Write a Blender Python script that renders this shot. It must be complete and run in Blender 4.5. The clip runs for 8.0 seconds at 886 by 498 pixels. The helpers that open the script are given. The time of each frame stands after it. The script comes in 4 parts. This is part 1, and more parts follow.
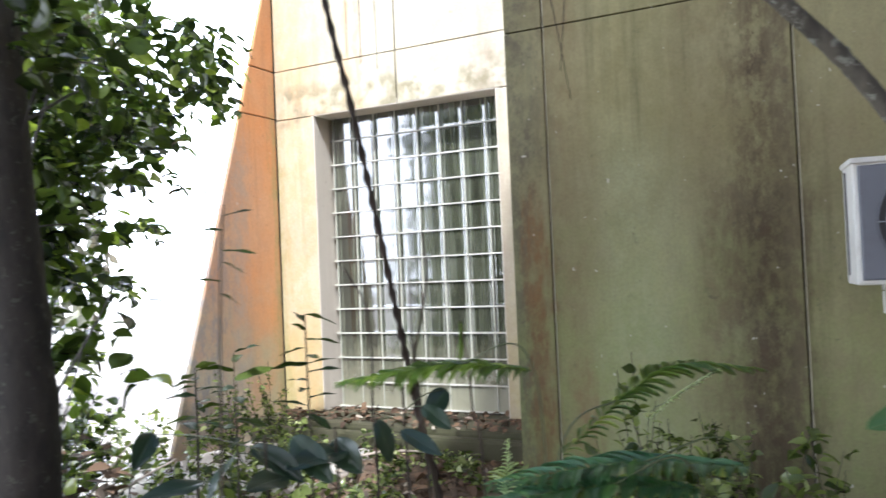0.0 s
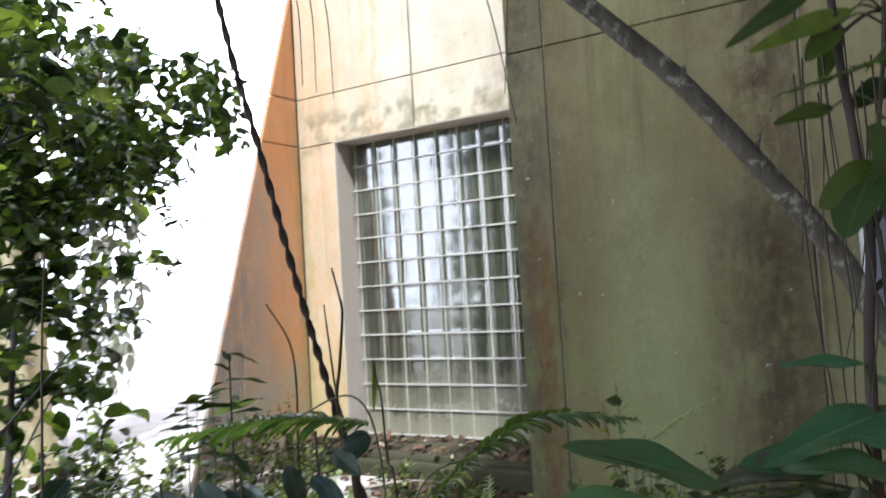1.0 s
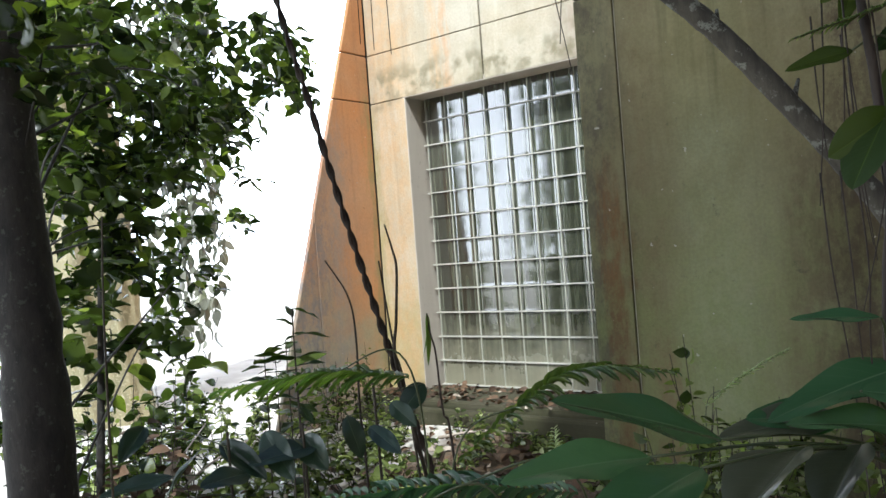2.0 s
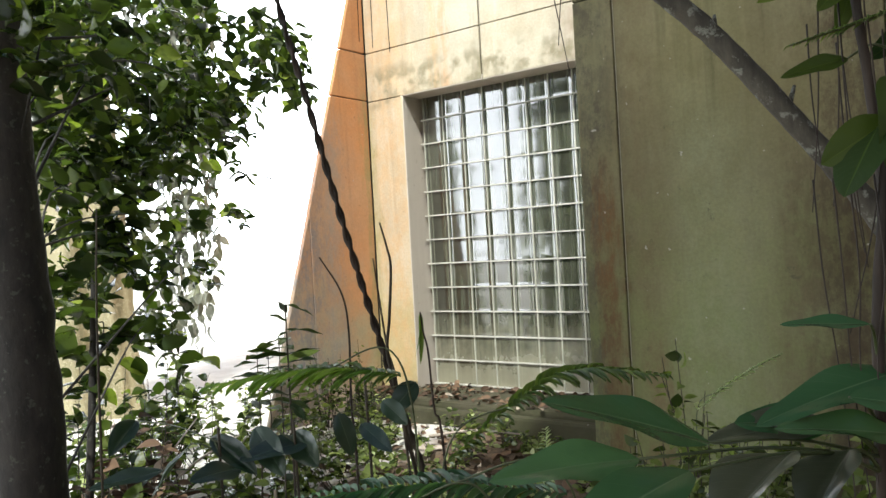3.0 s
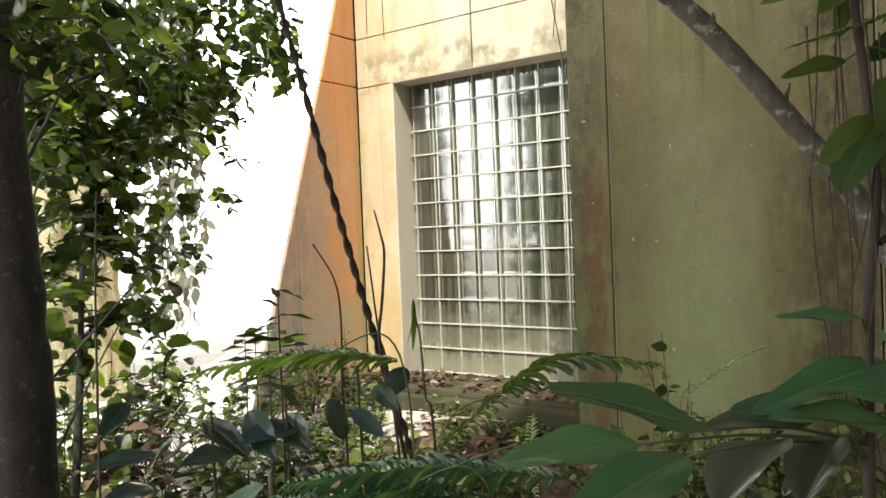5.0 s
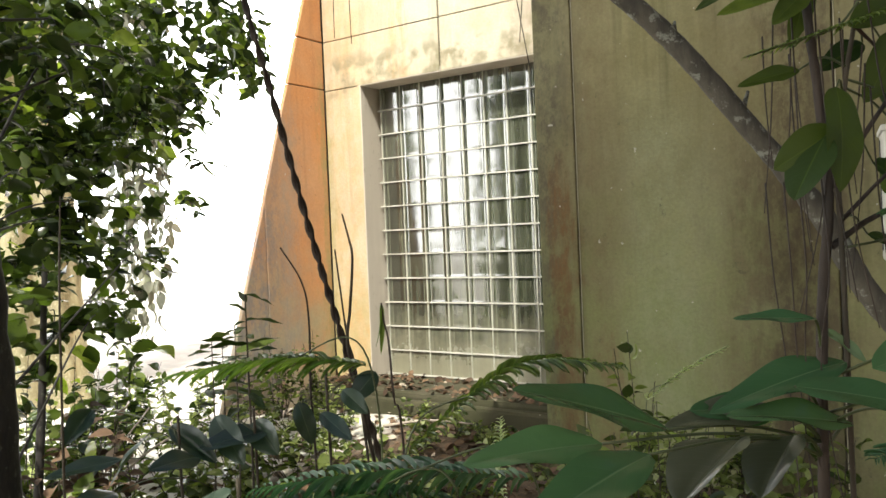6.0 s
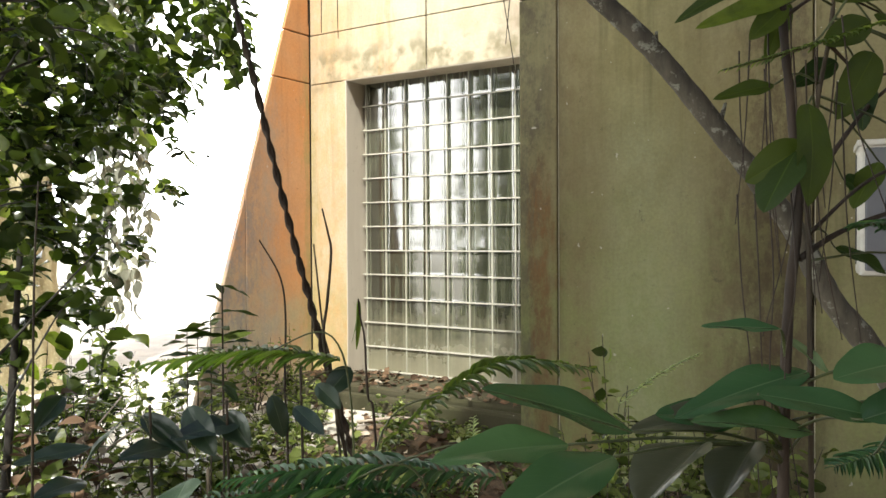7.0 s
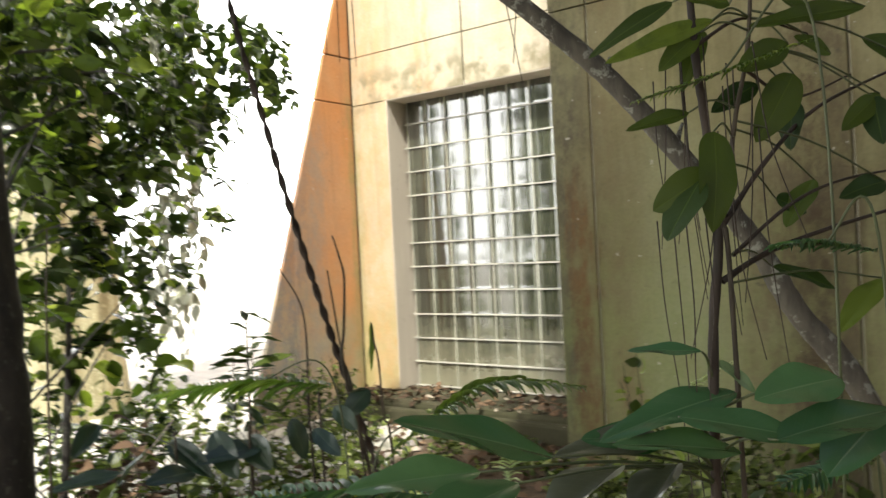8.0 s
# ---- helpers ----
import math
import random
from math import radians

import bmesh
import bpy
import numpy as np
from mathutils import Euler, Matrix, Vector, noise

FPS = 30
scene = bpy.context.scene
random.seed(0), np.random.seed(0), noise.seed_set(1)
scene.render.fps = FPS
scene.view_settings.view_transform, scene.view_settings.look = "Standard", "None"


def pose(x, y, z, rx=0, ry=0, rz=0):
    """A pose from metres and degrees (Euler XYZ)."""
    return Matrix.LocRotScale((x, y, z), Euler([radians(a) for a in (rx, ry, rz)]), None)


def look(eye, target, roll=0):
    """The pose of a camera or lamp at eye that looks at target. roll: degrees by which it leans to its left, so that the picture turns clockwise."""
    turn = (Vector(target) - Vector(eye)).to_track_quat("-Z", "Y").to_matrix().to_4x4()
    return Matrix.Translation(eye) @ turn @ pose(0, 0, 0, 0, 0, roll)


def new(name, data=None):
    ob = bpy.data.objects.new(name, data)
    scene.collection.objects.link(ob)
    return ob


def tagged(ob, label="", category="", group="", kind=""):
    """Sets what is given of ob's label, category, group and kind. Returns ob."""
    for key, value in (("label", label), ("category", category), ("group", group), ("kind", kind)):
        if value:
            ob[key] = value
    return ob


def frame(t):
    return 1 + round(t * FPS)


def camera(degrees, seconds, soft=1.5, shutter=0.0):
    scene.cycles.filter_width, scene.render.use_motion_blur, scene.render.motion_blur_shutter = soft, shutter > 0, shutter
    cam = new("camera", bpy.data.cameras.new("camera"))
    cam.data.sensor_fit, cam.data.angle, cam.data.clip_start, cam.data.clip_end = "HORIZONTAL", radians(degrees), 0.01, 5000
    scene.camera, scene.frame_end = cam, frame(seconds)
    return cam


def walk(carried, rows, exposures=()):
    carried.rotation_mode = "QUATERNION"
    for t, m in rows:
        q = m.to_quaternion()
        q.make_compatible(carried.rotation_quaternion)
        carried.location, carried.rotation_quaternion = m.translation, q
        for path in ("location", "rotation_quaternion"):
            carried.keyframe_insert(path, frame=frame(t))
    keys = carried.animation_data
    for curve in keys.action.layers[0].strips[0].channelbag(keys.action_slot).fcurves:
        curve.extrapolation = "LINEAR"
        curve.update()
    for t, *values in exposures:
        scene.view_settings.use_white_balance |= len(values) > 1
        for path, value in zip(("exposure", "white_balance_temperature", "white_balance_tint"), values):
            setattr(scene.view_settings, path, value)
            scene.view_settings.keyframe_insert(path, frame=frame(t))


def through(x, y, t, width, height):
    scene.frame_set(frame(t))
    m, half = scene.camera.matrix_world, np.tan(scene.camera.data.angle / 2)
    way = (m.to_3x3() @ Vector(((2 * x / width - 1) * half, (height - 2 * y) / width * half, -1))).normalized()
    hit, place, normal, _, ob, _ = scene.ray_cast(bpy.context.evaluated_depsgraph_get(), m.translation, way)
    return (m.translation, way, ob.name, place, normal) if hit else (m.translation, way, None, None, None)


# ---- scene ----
cam = camera(58.0, 8.0, shutter=0.5)
PATH = [
    (0, (3.825, -5.530, 1.400), (2.9131, -3.7509, 1.4489), -2.45),
    (0.2, (3.873, -5.485, 1.402), (2.9824, -3.6953, 1.4496), -2.33),
    (0.5, (3.950, -5.413, 1.405), (2.9689, -3.6745, 1.5132), -2.55),
    (0.7, (4.002, -5.363, 1.411), (2.9876, -3.6451, 1.5433), -3.02),
    (1, (4.079, -5.289, 1.420), (3.0306, -3.5899, 1.5264), -3.40),
    (1.2, (4.103, -5.277, 1.420), (2.9432, -3.6475, 1.4671), -4.15),
    (1.5, (4.140, -5.259, 1.420), (2.9456, -3.6539, 1.4577), -4.28),
    (1.7, (4.138, -5.260, 1.420), (2.9205, -3.6730, 1.4261), -4.80),
    (2.8, (4.138, -5.264, 1.420), (2.9295, -3.6704, 1.4187), -3.16),
    (3, (4.140, -5.263, 1.420), (2.9285, -3.6724, 1.4191), -3.17),
    (3.5, (4.138, -5.267, 1.421), (2.9308, -3.6730, 1.4221), -3.15),
    (4, (4.130, -5.275, 1.422), (2.8994, -3.6985, 1.4200), -2.06),
    (4.2, (4.131, -5.277, 1.422), (2.9055, -3.6974, 1.3960), -2.55),
    (5.5, (4.138, -5.293, 1.423), (2.9881, -3.6570, 1.3913), -2.04),
    (6, (4.142, -5.295, 1.424), (3.0236, -3.6372, 1.3945), -2.38),
    (6.5, (4.146, -5.298, 1.424), (3.0514, -3.6244, 1.3900), -0.93),
    (7, (4.150, -5.300, 1.425), (3.0719, -3.6151, 1.3901), -0.34),
    (7.5, (4.185, -5.290, 1.430), (3.1018, -3.6088, 1.4058), -1.72),
    (7.7, (4.219, -5.278, 1.436), (3.1154, -3.6104, 1.4208), -1.30),
    (8, (4.270, -5.260, 1.445), (3.0683, -3.6618, 1.4427), -2.86),
]
walk(cam, [(t, look(eye, target, roll)) for t, eye, target, roll in PATH],
     exposures=[(0, 1.27, 5450, 14), (0.6, 1.15, 5450, 14), (1.0, 0.86, 5450, 14), (1.5, 0.62, 5450, 10), (3, 0.79, 5900, 8), (4, 0.89, 6250, 8), (5.5, 1.02, 6450, 8), (8, 1.01, 6450, 8)])

# ---- light ----
SUN = Vector((0.22, -0.57, 0.82)).normalized()
world = bpy.data.worlds.new("sky")
scene.world = world
world.use_nodes = True
wn = world.node_tree
sky = wn.nodes.new("ShaderNodeTexSky")
sky.sky_type = "NISHITA"
sky.sun_disc = False
sky.sun_elevation = math.asin(SUN.z)
sky.sun_rotation = math.atan2(SUN.x, SUN.y)
sky.dust_density = 6.0
wn.links.new(sky.outputs[0], wn.nodes["Background"].inputs[0])
wn.nodes["Background"].inputs[1].default_value = 0.095
sun = new("sun", bpy.data.lights.new("sun", "SUN"))
sun.data.energy = 3.6
sun.data.angle = radians(2.0)
sun.data.color = (1.0, 0.96, 0.86)
sun.matrix_world = Matrix.Translation((0, -8, 12)) @ SUN.to_track_quat("Z", "Y").to_matrix().to_4x4()


# ---- materials ----
class Graph:
    """A small wrapper for building node materials."""

    def __init__(self, name, rough=0.8):
        self.mat = bpy.data.materials.new(name)
        self.mat.use_nodes = True
        self.t = self.mat.node_tree
        self.bsdf = self.t.nodes["Principled BSDF"]
        self.bsdf.inputs["Roughness"].default_value = rough
        self.pos = self.t.nodes.new("ShaderNodeNewGeometry").outputs["Position"]

    def put(self, socket, value):
        if isinstance(value, bpy.types.NodeSocket):
            self.t.links.new(value, socket)
        elif isinstance(value, (tuple, list)) and len(value) == 3 and socket.type == "RGBA":
            socket.default_value = (*value, 1)
        else:
            socket.default_value = value

    def scaled(self, scale, vec=None):
        n = self.t.nodes.new("ShaderNodeMapping")
        n.inputs["Scale"].default_value = scale
        self.put(n.inputs["Vector"], vec or self.pos)
        return n.outputs[0]

    def noise(self, scale, detail=4, rough=0.6, stretch=None, vec=None, out="Fac"):
        n = self.t.nodes.new("ShaderNodeTexNoise")
        n.inputs["Scale"].default_value = scale
        n.inputs["Detail"].default_value = detail
        n.inputs["Roughness"].default_value = rough
        v = self.scaled(stretch, vec) if stretch else (vec or self.pos)
        self.put(n.inputs["Vector"], v)
        return n.outputs[out]

    def ramp(self, fac, lo, hi, a=0.0, b=1.0):
        n = self.t.nodes.new("ShaderNodeMapRange")
        n.interpolation_type = "SMOOTHSTEP"
        self.put(n.inputs[0], fac)
        for i, v in enumerate((lo, hi, a, b)):
            self.put(n.inputs[i + 1], v)
        return n.outputs[0]

    def math(self, op, a, b=0.0):
        n = self.t.nodes.new("ShaderNodeMath")
        n.operation = op
        self.put(n.inputs[0], a)
        self.put(n.inputs[1], b)
        return n.outputs[0]

    def mix(self, fac, a, b, mode="MIX"):
        n = self.t.nodes.new("ShaderNodeMix")
        n.data_type, n.blend_type = "RGBA", mode
        self.put(n.inputs[0], fac)
        self.put(n.inputs[6], a)
        self.put(n.inputs[7], b)
        return n.outputs[2]

    def axis(self, k):
        n = self.t.nodes.new("ShaderNodeSeparateXYZ")
        self.put(n.inputs[0], self.pos)
        return n.outputs[k]

    def bump(self, height, strength, distance):
        n = self.t.nodes.new("ShaderNodeBump")
        n.inputs["Strength"].default_value = strength
        n.inputs["Distance"].default_value = distance
        self.put(n.inputs["Height"], height)
        self.put(self.bsdf.inputs["Normal"], n.outputs[0])
        return n.outputs[0]

    def done(self, colour, rough=None):
        self.put(self.bsdf.inputs["Base Color"], colour)
        if rough is not None:
            self.put(self.bsdf.inputs["Roughness"], rough)
        return self.mat


def stained_concrete(name, base, dark, along, bands, algae, algae_top, blotch=0.4, rim=None):
    """Old rendered concrete: cloudy tone, fine vertical runs, stains in bands (centre, half width, colour, strength, top), algae near the ground."""
    g = Graph(name, 0.85)
    cloud = g.noise(1.1, 6, 0.65)
    runs = g.noise(1.0, 5, 0.65, (9, 9, 0.5))
    grain = g.noise(60, 3, 0.7)
    col = g.mix(g.ramp(cloud, 0.38, 0.62), base, dark)
    wash = g.ramp(g.noise(0.55, 4, 0.6, (2.2, 2.2, 1.0)), 0.35, 0.65)
    col = g.mix(g.math("MULTIPLY", wash, 0.5), col, [c * 0.62 for c in base])
    pale = g.ramp(g.noise(1.0, 4, 0.6, (5, 5, 0.35)), 0.55, 0.72)
    col = g.mix(g.math("MULTIPLY", pale, 0.35), col, [min(0.75, c * 1.45) for c in base])
    col = g.mix(g.math("MULTIPLY", g.ramp(runs, 0.5, 0.75), blotch), col, [c * 0.45 for c in dark])
    z = g.axis(2)
    moss = g.ramp(g.math("ADD", z, g.math("MULTIPLY", g.noise(1.7, 5, 0.7), 1.6)), algae_top + 1.3, algae_top + 0.2)
    moss = g.math("MULTIPLY", moss, g.ramp(g.noise(4.5, 6, 0.7), 0.3, 0.65, 0.4, 0.9))
    col = g.mix(moss, col, algae)
    u = g.math("ADD", g.axis(along), g.math("MULTIPLY", g.math("SUBTRACT", g.noise(1.0, 6, 0.75, (9, 9, 1.6)), 0.5), 0.34))
    for centre, half, colour, strength, top in bands:
        off = g.math("ABSOLUTE", g.math("SUBTRACT", u, centre))
        f = g.ramp(off, half * 1.15, half * 0.1)
        f = g.math("MULTIPLY", f, g.ramp(g.math("ADD", z, g.math("MULTIPLY", runs, 0.9)), top + 0.6, top + 0.1))
        f = g.math("MULTIPLY", f, g.ramp(g.noise(3.0, 6, 0.75, (3, 3, 0.8)), 0.30, 0.62, 0.6, 1.0))
        f = g.math("MULTIPLY", f, g.ramp(g.noise(11, 6, 0.8, (1, 1, 0.6)), 0.40, 0.60, 0.45, 1.0))
        col = g.mix(g.math("MULTIPLY", f, strength), col, colour)
    if rim:
        f = g.ramp(g.math("ABSOLUTE", g.math("SUBTRACT", g.math("ADD", z, g.math("MULTIPLY", g.noise(5, 4, 0.6), 0.2)), rim + 0.1)), 0.22, 0.03)
        f = g.math("MULTIPLY", f, g.ramp(g.noise(7.5, 5, 0.65), 0.42, 0.62))
        col = g.mix(g.math("MULTIPLY", f, 0.8), col, (0.20, 0.18, 0.10))
    spots = g.ramp(g.noise(14, 5, 0.75), 0.62, 0.74)
    col = g.mix(g.math("MULTIPLY", spots, 0.5), col, (0.05, 0.05, 0.035))
    chips = g.ramp(g.noise(23, 2, 0.5), 0.74, 0.78)
    col = g.mix(g.math("MULTIPLY", chips, 0.6), col, (0.55, 0.52, 0.45))
    col = g.mix(0.2, col, g.mix(g.ramp(grain, 0.3, 0.7), (0.35, 0.35, 0.35), (1, 1, 1)), "MULTIPLY")
    h = g.math("ADD", g.math("MULTIPLY", grain, 0.35), g.math("ADD", g.noise(9, 4, 0.6), g.math("MULTIPLY", chips, -0.6)))
    g.bump(h, 0.35, 0.012)
    return g.done(col, g.ramp(cloud, 0.3, 0.7, 0.75, 0.95))


BROWN, RUST = (0.078, 0.060, 0.030), (0.165, 0.082, 0.018)
MAT_BAY = stained_concrete("bay_concrete", (0.57, 0.525, 0.405), (0.47, 0.405, 0.28), 0,
                           [(-0.22, 0.42, (0.57, 0.34, 0.14), 0.6, 5), (-0.40, 0.07, (0.30, 0.27, 0.10), 0.8, 2.6), (0.30, 0.07, (0.58, 0.33, 0.13), 0.6, 5), (0.42, 0.05, (0.58, 0.30, 0.12), 0.6, 5),
                            (0.70, 0.06, (0.20, 0.18, 0.11), 0.75, 3.0), (0.10, 0.12, (0.42, 0.28, 0.15), 0.45, 2.95), (1.5, 0.20, (0.36, 0.28, 0.21), 0.75, 3.2), (1.1, 0.10, (0.42, 0.38, 0.28), 0.5, 3.05)],
                           (0.42, 0.36, 0.16), 1.2, 0.35, 2.80)
MAT_FIN = stained_concrete("fin_concrete", (0.60, 0.265, 0.095), (0.56, 0.31, 0.155), 1,
                           [(-1.30, 0.95, (0.19, 0.18, 0.175), 1.0, 2.6), (-0.26, 0.06, (0.27, 0.25, 0.10), 0.8, 3.0), (-0.70, 0.14, (0.36, 0.30, 0.24), 0.5, 2.75)],
                           (0.37, 0.34, 0.21), 1.15, 0.35)
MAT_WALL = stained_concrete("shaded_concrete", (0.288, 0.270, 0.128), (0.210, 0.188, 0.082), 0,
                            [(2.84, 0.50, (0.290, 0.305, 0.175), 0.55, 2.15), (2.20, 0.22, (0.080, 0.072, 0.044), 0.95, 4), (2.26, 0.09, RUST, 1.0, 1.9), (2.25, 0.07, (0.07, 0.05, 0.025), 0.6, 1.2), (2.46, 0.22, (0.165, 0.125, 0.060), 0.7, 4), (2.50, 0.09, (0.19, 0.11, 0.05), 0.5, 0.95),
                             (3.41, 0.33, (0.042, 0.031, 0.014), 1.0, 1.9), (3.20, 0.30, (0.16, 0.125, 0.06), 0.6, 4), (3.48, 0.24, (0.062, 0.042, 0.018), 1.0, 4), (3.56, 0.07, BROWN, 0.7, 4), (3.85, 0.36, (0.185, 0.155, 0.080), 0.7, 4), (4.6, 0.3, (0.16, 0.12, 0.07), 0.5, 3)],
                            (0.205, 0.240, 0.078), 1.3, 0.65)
MAT_KERB = stained_concrete("mossy_concrete", (0.095, 0.080, 0.048), (0.055, 0.047, 0.027), 0, [], (0.042, 0.046, 0.014), 0.6, 0.5)


def plain_reveal():
    g = Graph("reveal_plaster", 0.8)
    col = g.mix(g.ramp(g.noise(1.0, 5, 0.6, (6, 6, 0.7)), 0.35, 0.7), (0.50, 0.45, 0.375), (0.58, 0.53, 0.45))
    col = g.mix(g.math("MULTIPLY", g.ramp(g.noise(18, 4, 0.7), 0.6, 0.75), 0.4), col, (0.25, 0.2, 0.14))
    g.bump(g.noise(40, 4, 0.6), 0.25, 0.006)
    return g.done(col)


def dark_backing():
    g = Graph("joint_shadow_gap", 0.95)
    return g.done(g.mix(g.noise(8), (0.06, 0.055, 0.045), (0.12, 0.11, 0.08)))


def glass_block():
    """Hollow glass block: a clear mirror-smooth face; the darker rippled hollow and the light bent along its sides are
    painted into the colour; dustier low down.
    """
    g = Graph("glass_block", 0.04)
    n = g.t.nodes
    rnd = n.new("ShaderNodeObjectInfo").outputs["Random"]
    sep = n.new("ShaderNodeSeparateXYZ")
    g.t.links.new(n.new("ShaderNodeTexCoord").outputs["Object"], sep.inputs[0])
    u = g.math("ADD", sep.outputs[0], g.math("MULTIPLY", g.math("SUBTRACT", g.noise(9.0, 3, 0.6), 0.5), 0.02))
    side = g.math("ABSOLUTE", u)
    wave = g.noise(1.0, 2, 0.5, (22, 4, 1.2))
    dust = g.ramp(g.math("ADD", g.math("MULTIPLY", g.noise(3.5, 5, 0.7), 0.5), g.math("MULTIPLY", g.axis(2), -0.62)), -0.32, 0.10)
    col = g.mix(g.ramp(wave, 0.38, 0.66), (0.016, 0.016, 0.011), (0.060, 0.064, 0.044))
    # light refracted near the block's sides, painted as paler upright lines
    painted_refraction = g.ramp(g.math("ABSOLUTE", g.math("SUBTRACT", side, g.math("ADD", 0.060, g.math("MULTIPLY", rnd, 0.012)))), 0.009, 0.002)
    col = g.mix(g.math("MULTIPLY", painted_refraction, 0.25), col, (0.28, 0.30, 0.22))
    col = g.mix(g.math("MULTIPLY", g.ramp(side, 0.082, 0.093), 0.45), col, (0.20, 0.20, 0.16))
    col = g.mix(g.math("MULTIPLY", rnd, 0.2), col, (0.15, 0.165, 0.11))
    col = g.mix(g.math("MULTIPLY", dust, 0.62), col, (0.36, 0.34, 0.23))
    g.bump(g.math("ADD", g.math("MULTIPLY", wave, 0.5), g.math("MULTIPLY", g.noise(5.0, 2, 0.5), 0.5)), 0.014, 0.02)
    g.bsdf.inputs["IOR"].default_value = 1.6
    g.bsdf.inputs["Specular IOR Level"].default_value = 1.0
    g.bsdf.inputs["Coat Weight"].default_value = 1.0
    g.bsdf.inputs["Coat Roughness"].default_value = 0.09
    return g.done(col, g.ramp(dust, 0.1, 1.0, 0.07, 0.4))


def mortar():
    g = Graph("white_joint", 0.7)
    col = g.mix(g.noise(9, 5, 0.7), (0.38, 0.37, 0.32), (0.60, 0.58, 0.51))
    return g.done(col)


def leaf_material(name, dark, light, pale, gloss=0.32, veins=True, through=0.35, shine=0.5):
    """Leaf: colour by island and by object, paler midrib and veins along the blade, light coming through it."""
    g = Graph(name, gloss)
    n = g.t.nodes
    island = n.new("ShaderNodeNewGeometry").outputs["Random Per Island"]
    ob = n.new("ShaderNodeObjectInfo").outputs["Random"]
    r = g.math("FRACT", g.math("ADD", island, g.math("MULTIPLY", ob, 3.7)))
    col = g.mix(g.ramp(r, 0.05, 0.95), dark, light)
    col = g.mix(g.ramp(g.math("FRACT", g.math("MULTIPLY", r, 7.3)), 0.9, 0.97), col, pale)
    col = g.mix(g.math("MULTIPLY", g.ramp(g.noise(30, 4, 0.6), 0.5, 0.75), 0.45), col, dark)
    if veins:
        uv = n.new("ShaderNodeUVMap").outputs[0]
        sep = n.new("ShaderNodeSeparateXYZ")
        g.t.links.new(uv, sep.inputs[0])
        across = g.math("ABSOLUTE", g.math("SUBTRACT", sep.outputs[1], 0.5))
        rib = g.ramp(across, 0.028, 0.008)
        ribs = g.math("PINGPONG", g.math("SUBTRACT", g.math("MULTIPLY", sep.outputs[0], 11.0), g.math("MULTIPLY", across, 5.0)), 0.5)
        vein = g.math("MULTIPLY", g.ramp(ribs, 0.06, 0.0), 0.13)
        both = g.math("MAXIMUM", g.math("MULTIPLY", rib, 0.8), vein)
        col = g.mix(g.math("MULTIPLY", both, 0.4), col, pale)
        g.bump(g.math("MULTIPLY", both, -1.0), 0.3, 0.002)
    g.put(g.bsdf.inputs["Base Color"], col)
    g.bsdf.inputs["Specular IOR Level"].default_value = shine
    tr = n.new("ShaderNodeBsdfTranslucent")
    g.put(tr.inputs[0], g.mix(0.6, col, g.mix(1.0, col, (1.6, 2.0, 0.5), "MULTIPLY")))
    mixer = n.new("ShaderNodeMixShader")
    mixer.inputs[0].default_value = through
    g.t.links.new(g.bsdf.outputs[0], mixer.inputs[1])
    g.t.links.new(tr.outputs[0], mixer.inputs[2])
    g.t.links.new(mixer.outputs[0], n["Material Output"].inputs[0])
    return g.mat


def bark(name, a, b, patch=(0.42, 0.42, 0.38), patches=0.0, stretch=(30, 30, 6)):
    g = Graph(name, 0.85)
    ridge = g.noise(1.0, 5, 0.7, stretch)
    col = g.mix(g.ramp(ridge, 0.3, 0.7), a, b)
    if patches:
        lichen = g.ramp(g.noise(42, 5, 0.7), 0.60 - patches * 0.12, 0.66 - patches * 0.1)
        col = g.mix(g.math("MULTIPLY", lichen, 0.7), col, patch)
    g.bump(ridge, 0.6, 0.006)
    return g.done(col)


def ground_material():
    g = Graph("forest_floor", 0.95)
    soil = g.mix(g.ramp(g.noise(6, 6, 0.7), 0.3, 0.7), (0.055, 0.038, 0.022), (0.14, 0.095, 0.055))
    soil = g.mix(g.ramp(g.noise(35, 4, 0.7), 0.5, 0.72), soil, (0.20, 0.14, 0.08))
    # pale sandy ground, with the clearing's sunlight whitened into its colour
    sunlit_pale = g.mix(g.ramp(g.noise(2.5, 6, 0.7), 0.3, 0.7), (0.58, 0.55, 0.48), (0.76, 0.73, 0.66))
    edge = g.math("ADD", g.axis(0), g.math("MULTIPLY", g.noise(1.2, 4, 0.6), 1.6))
    g.bump(g.math("ADD", g.noise(12, 5, 0.7), g.noise(50, 4, 0.7)), 0.6, 0.03)
    return g.done(g.mix(g.ramp(edge, 1.25, 1.9), sunlit_pale, soil))


def litter_material():
    g = Graph("dry_leaves", 0.8)
    n = g.t.nodes.new("ShaderNodeNewGeometry").outputs["Random Per Island"]
    col = g.mix(g.ramp(n, 0, 1), (0.060, 0.034, 0.018), (0.19, 0.115, 0.060))
    col = g.mix(g.ramp(g.math("FRACT", g.math("MULTIPLY", n, 9.1)), 0.93, 0.96), col, (0.50, 0.43, 0.34))
    col = g.mix(g.math("MULTIPLY", g.noise(45, 4, 0.7), 0.5), col, (0.05, 0.03, 0.02))
    return g.done(col)


def painted(name, a, b, rough=0.45, scale=14):
    g = Graph(name, rough)
    return g.done(g.mix(g.math("MULTIPLY", g.ramp(g.noise(scale, 5, 0.7), 0.45, 0.8), 0.7), a, b))


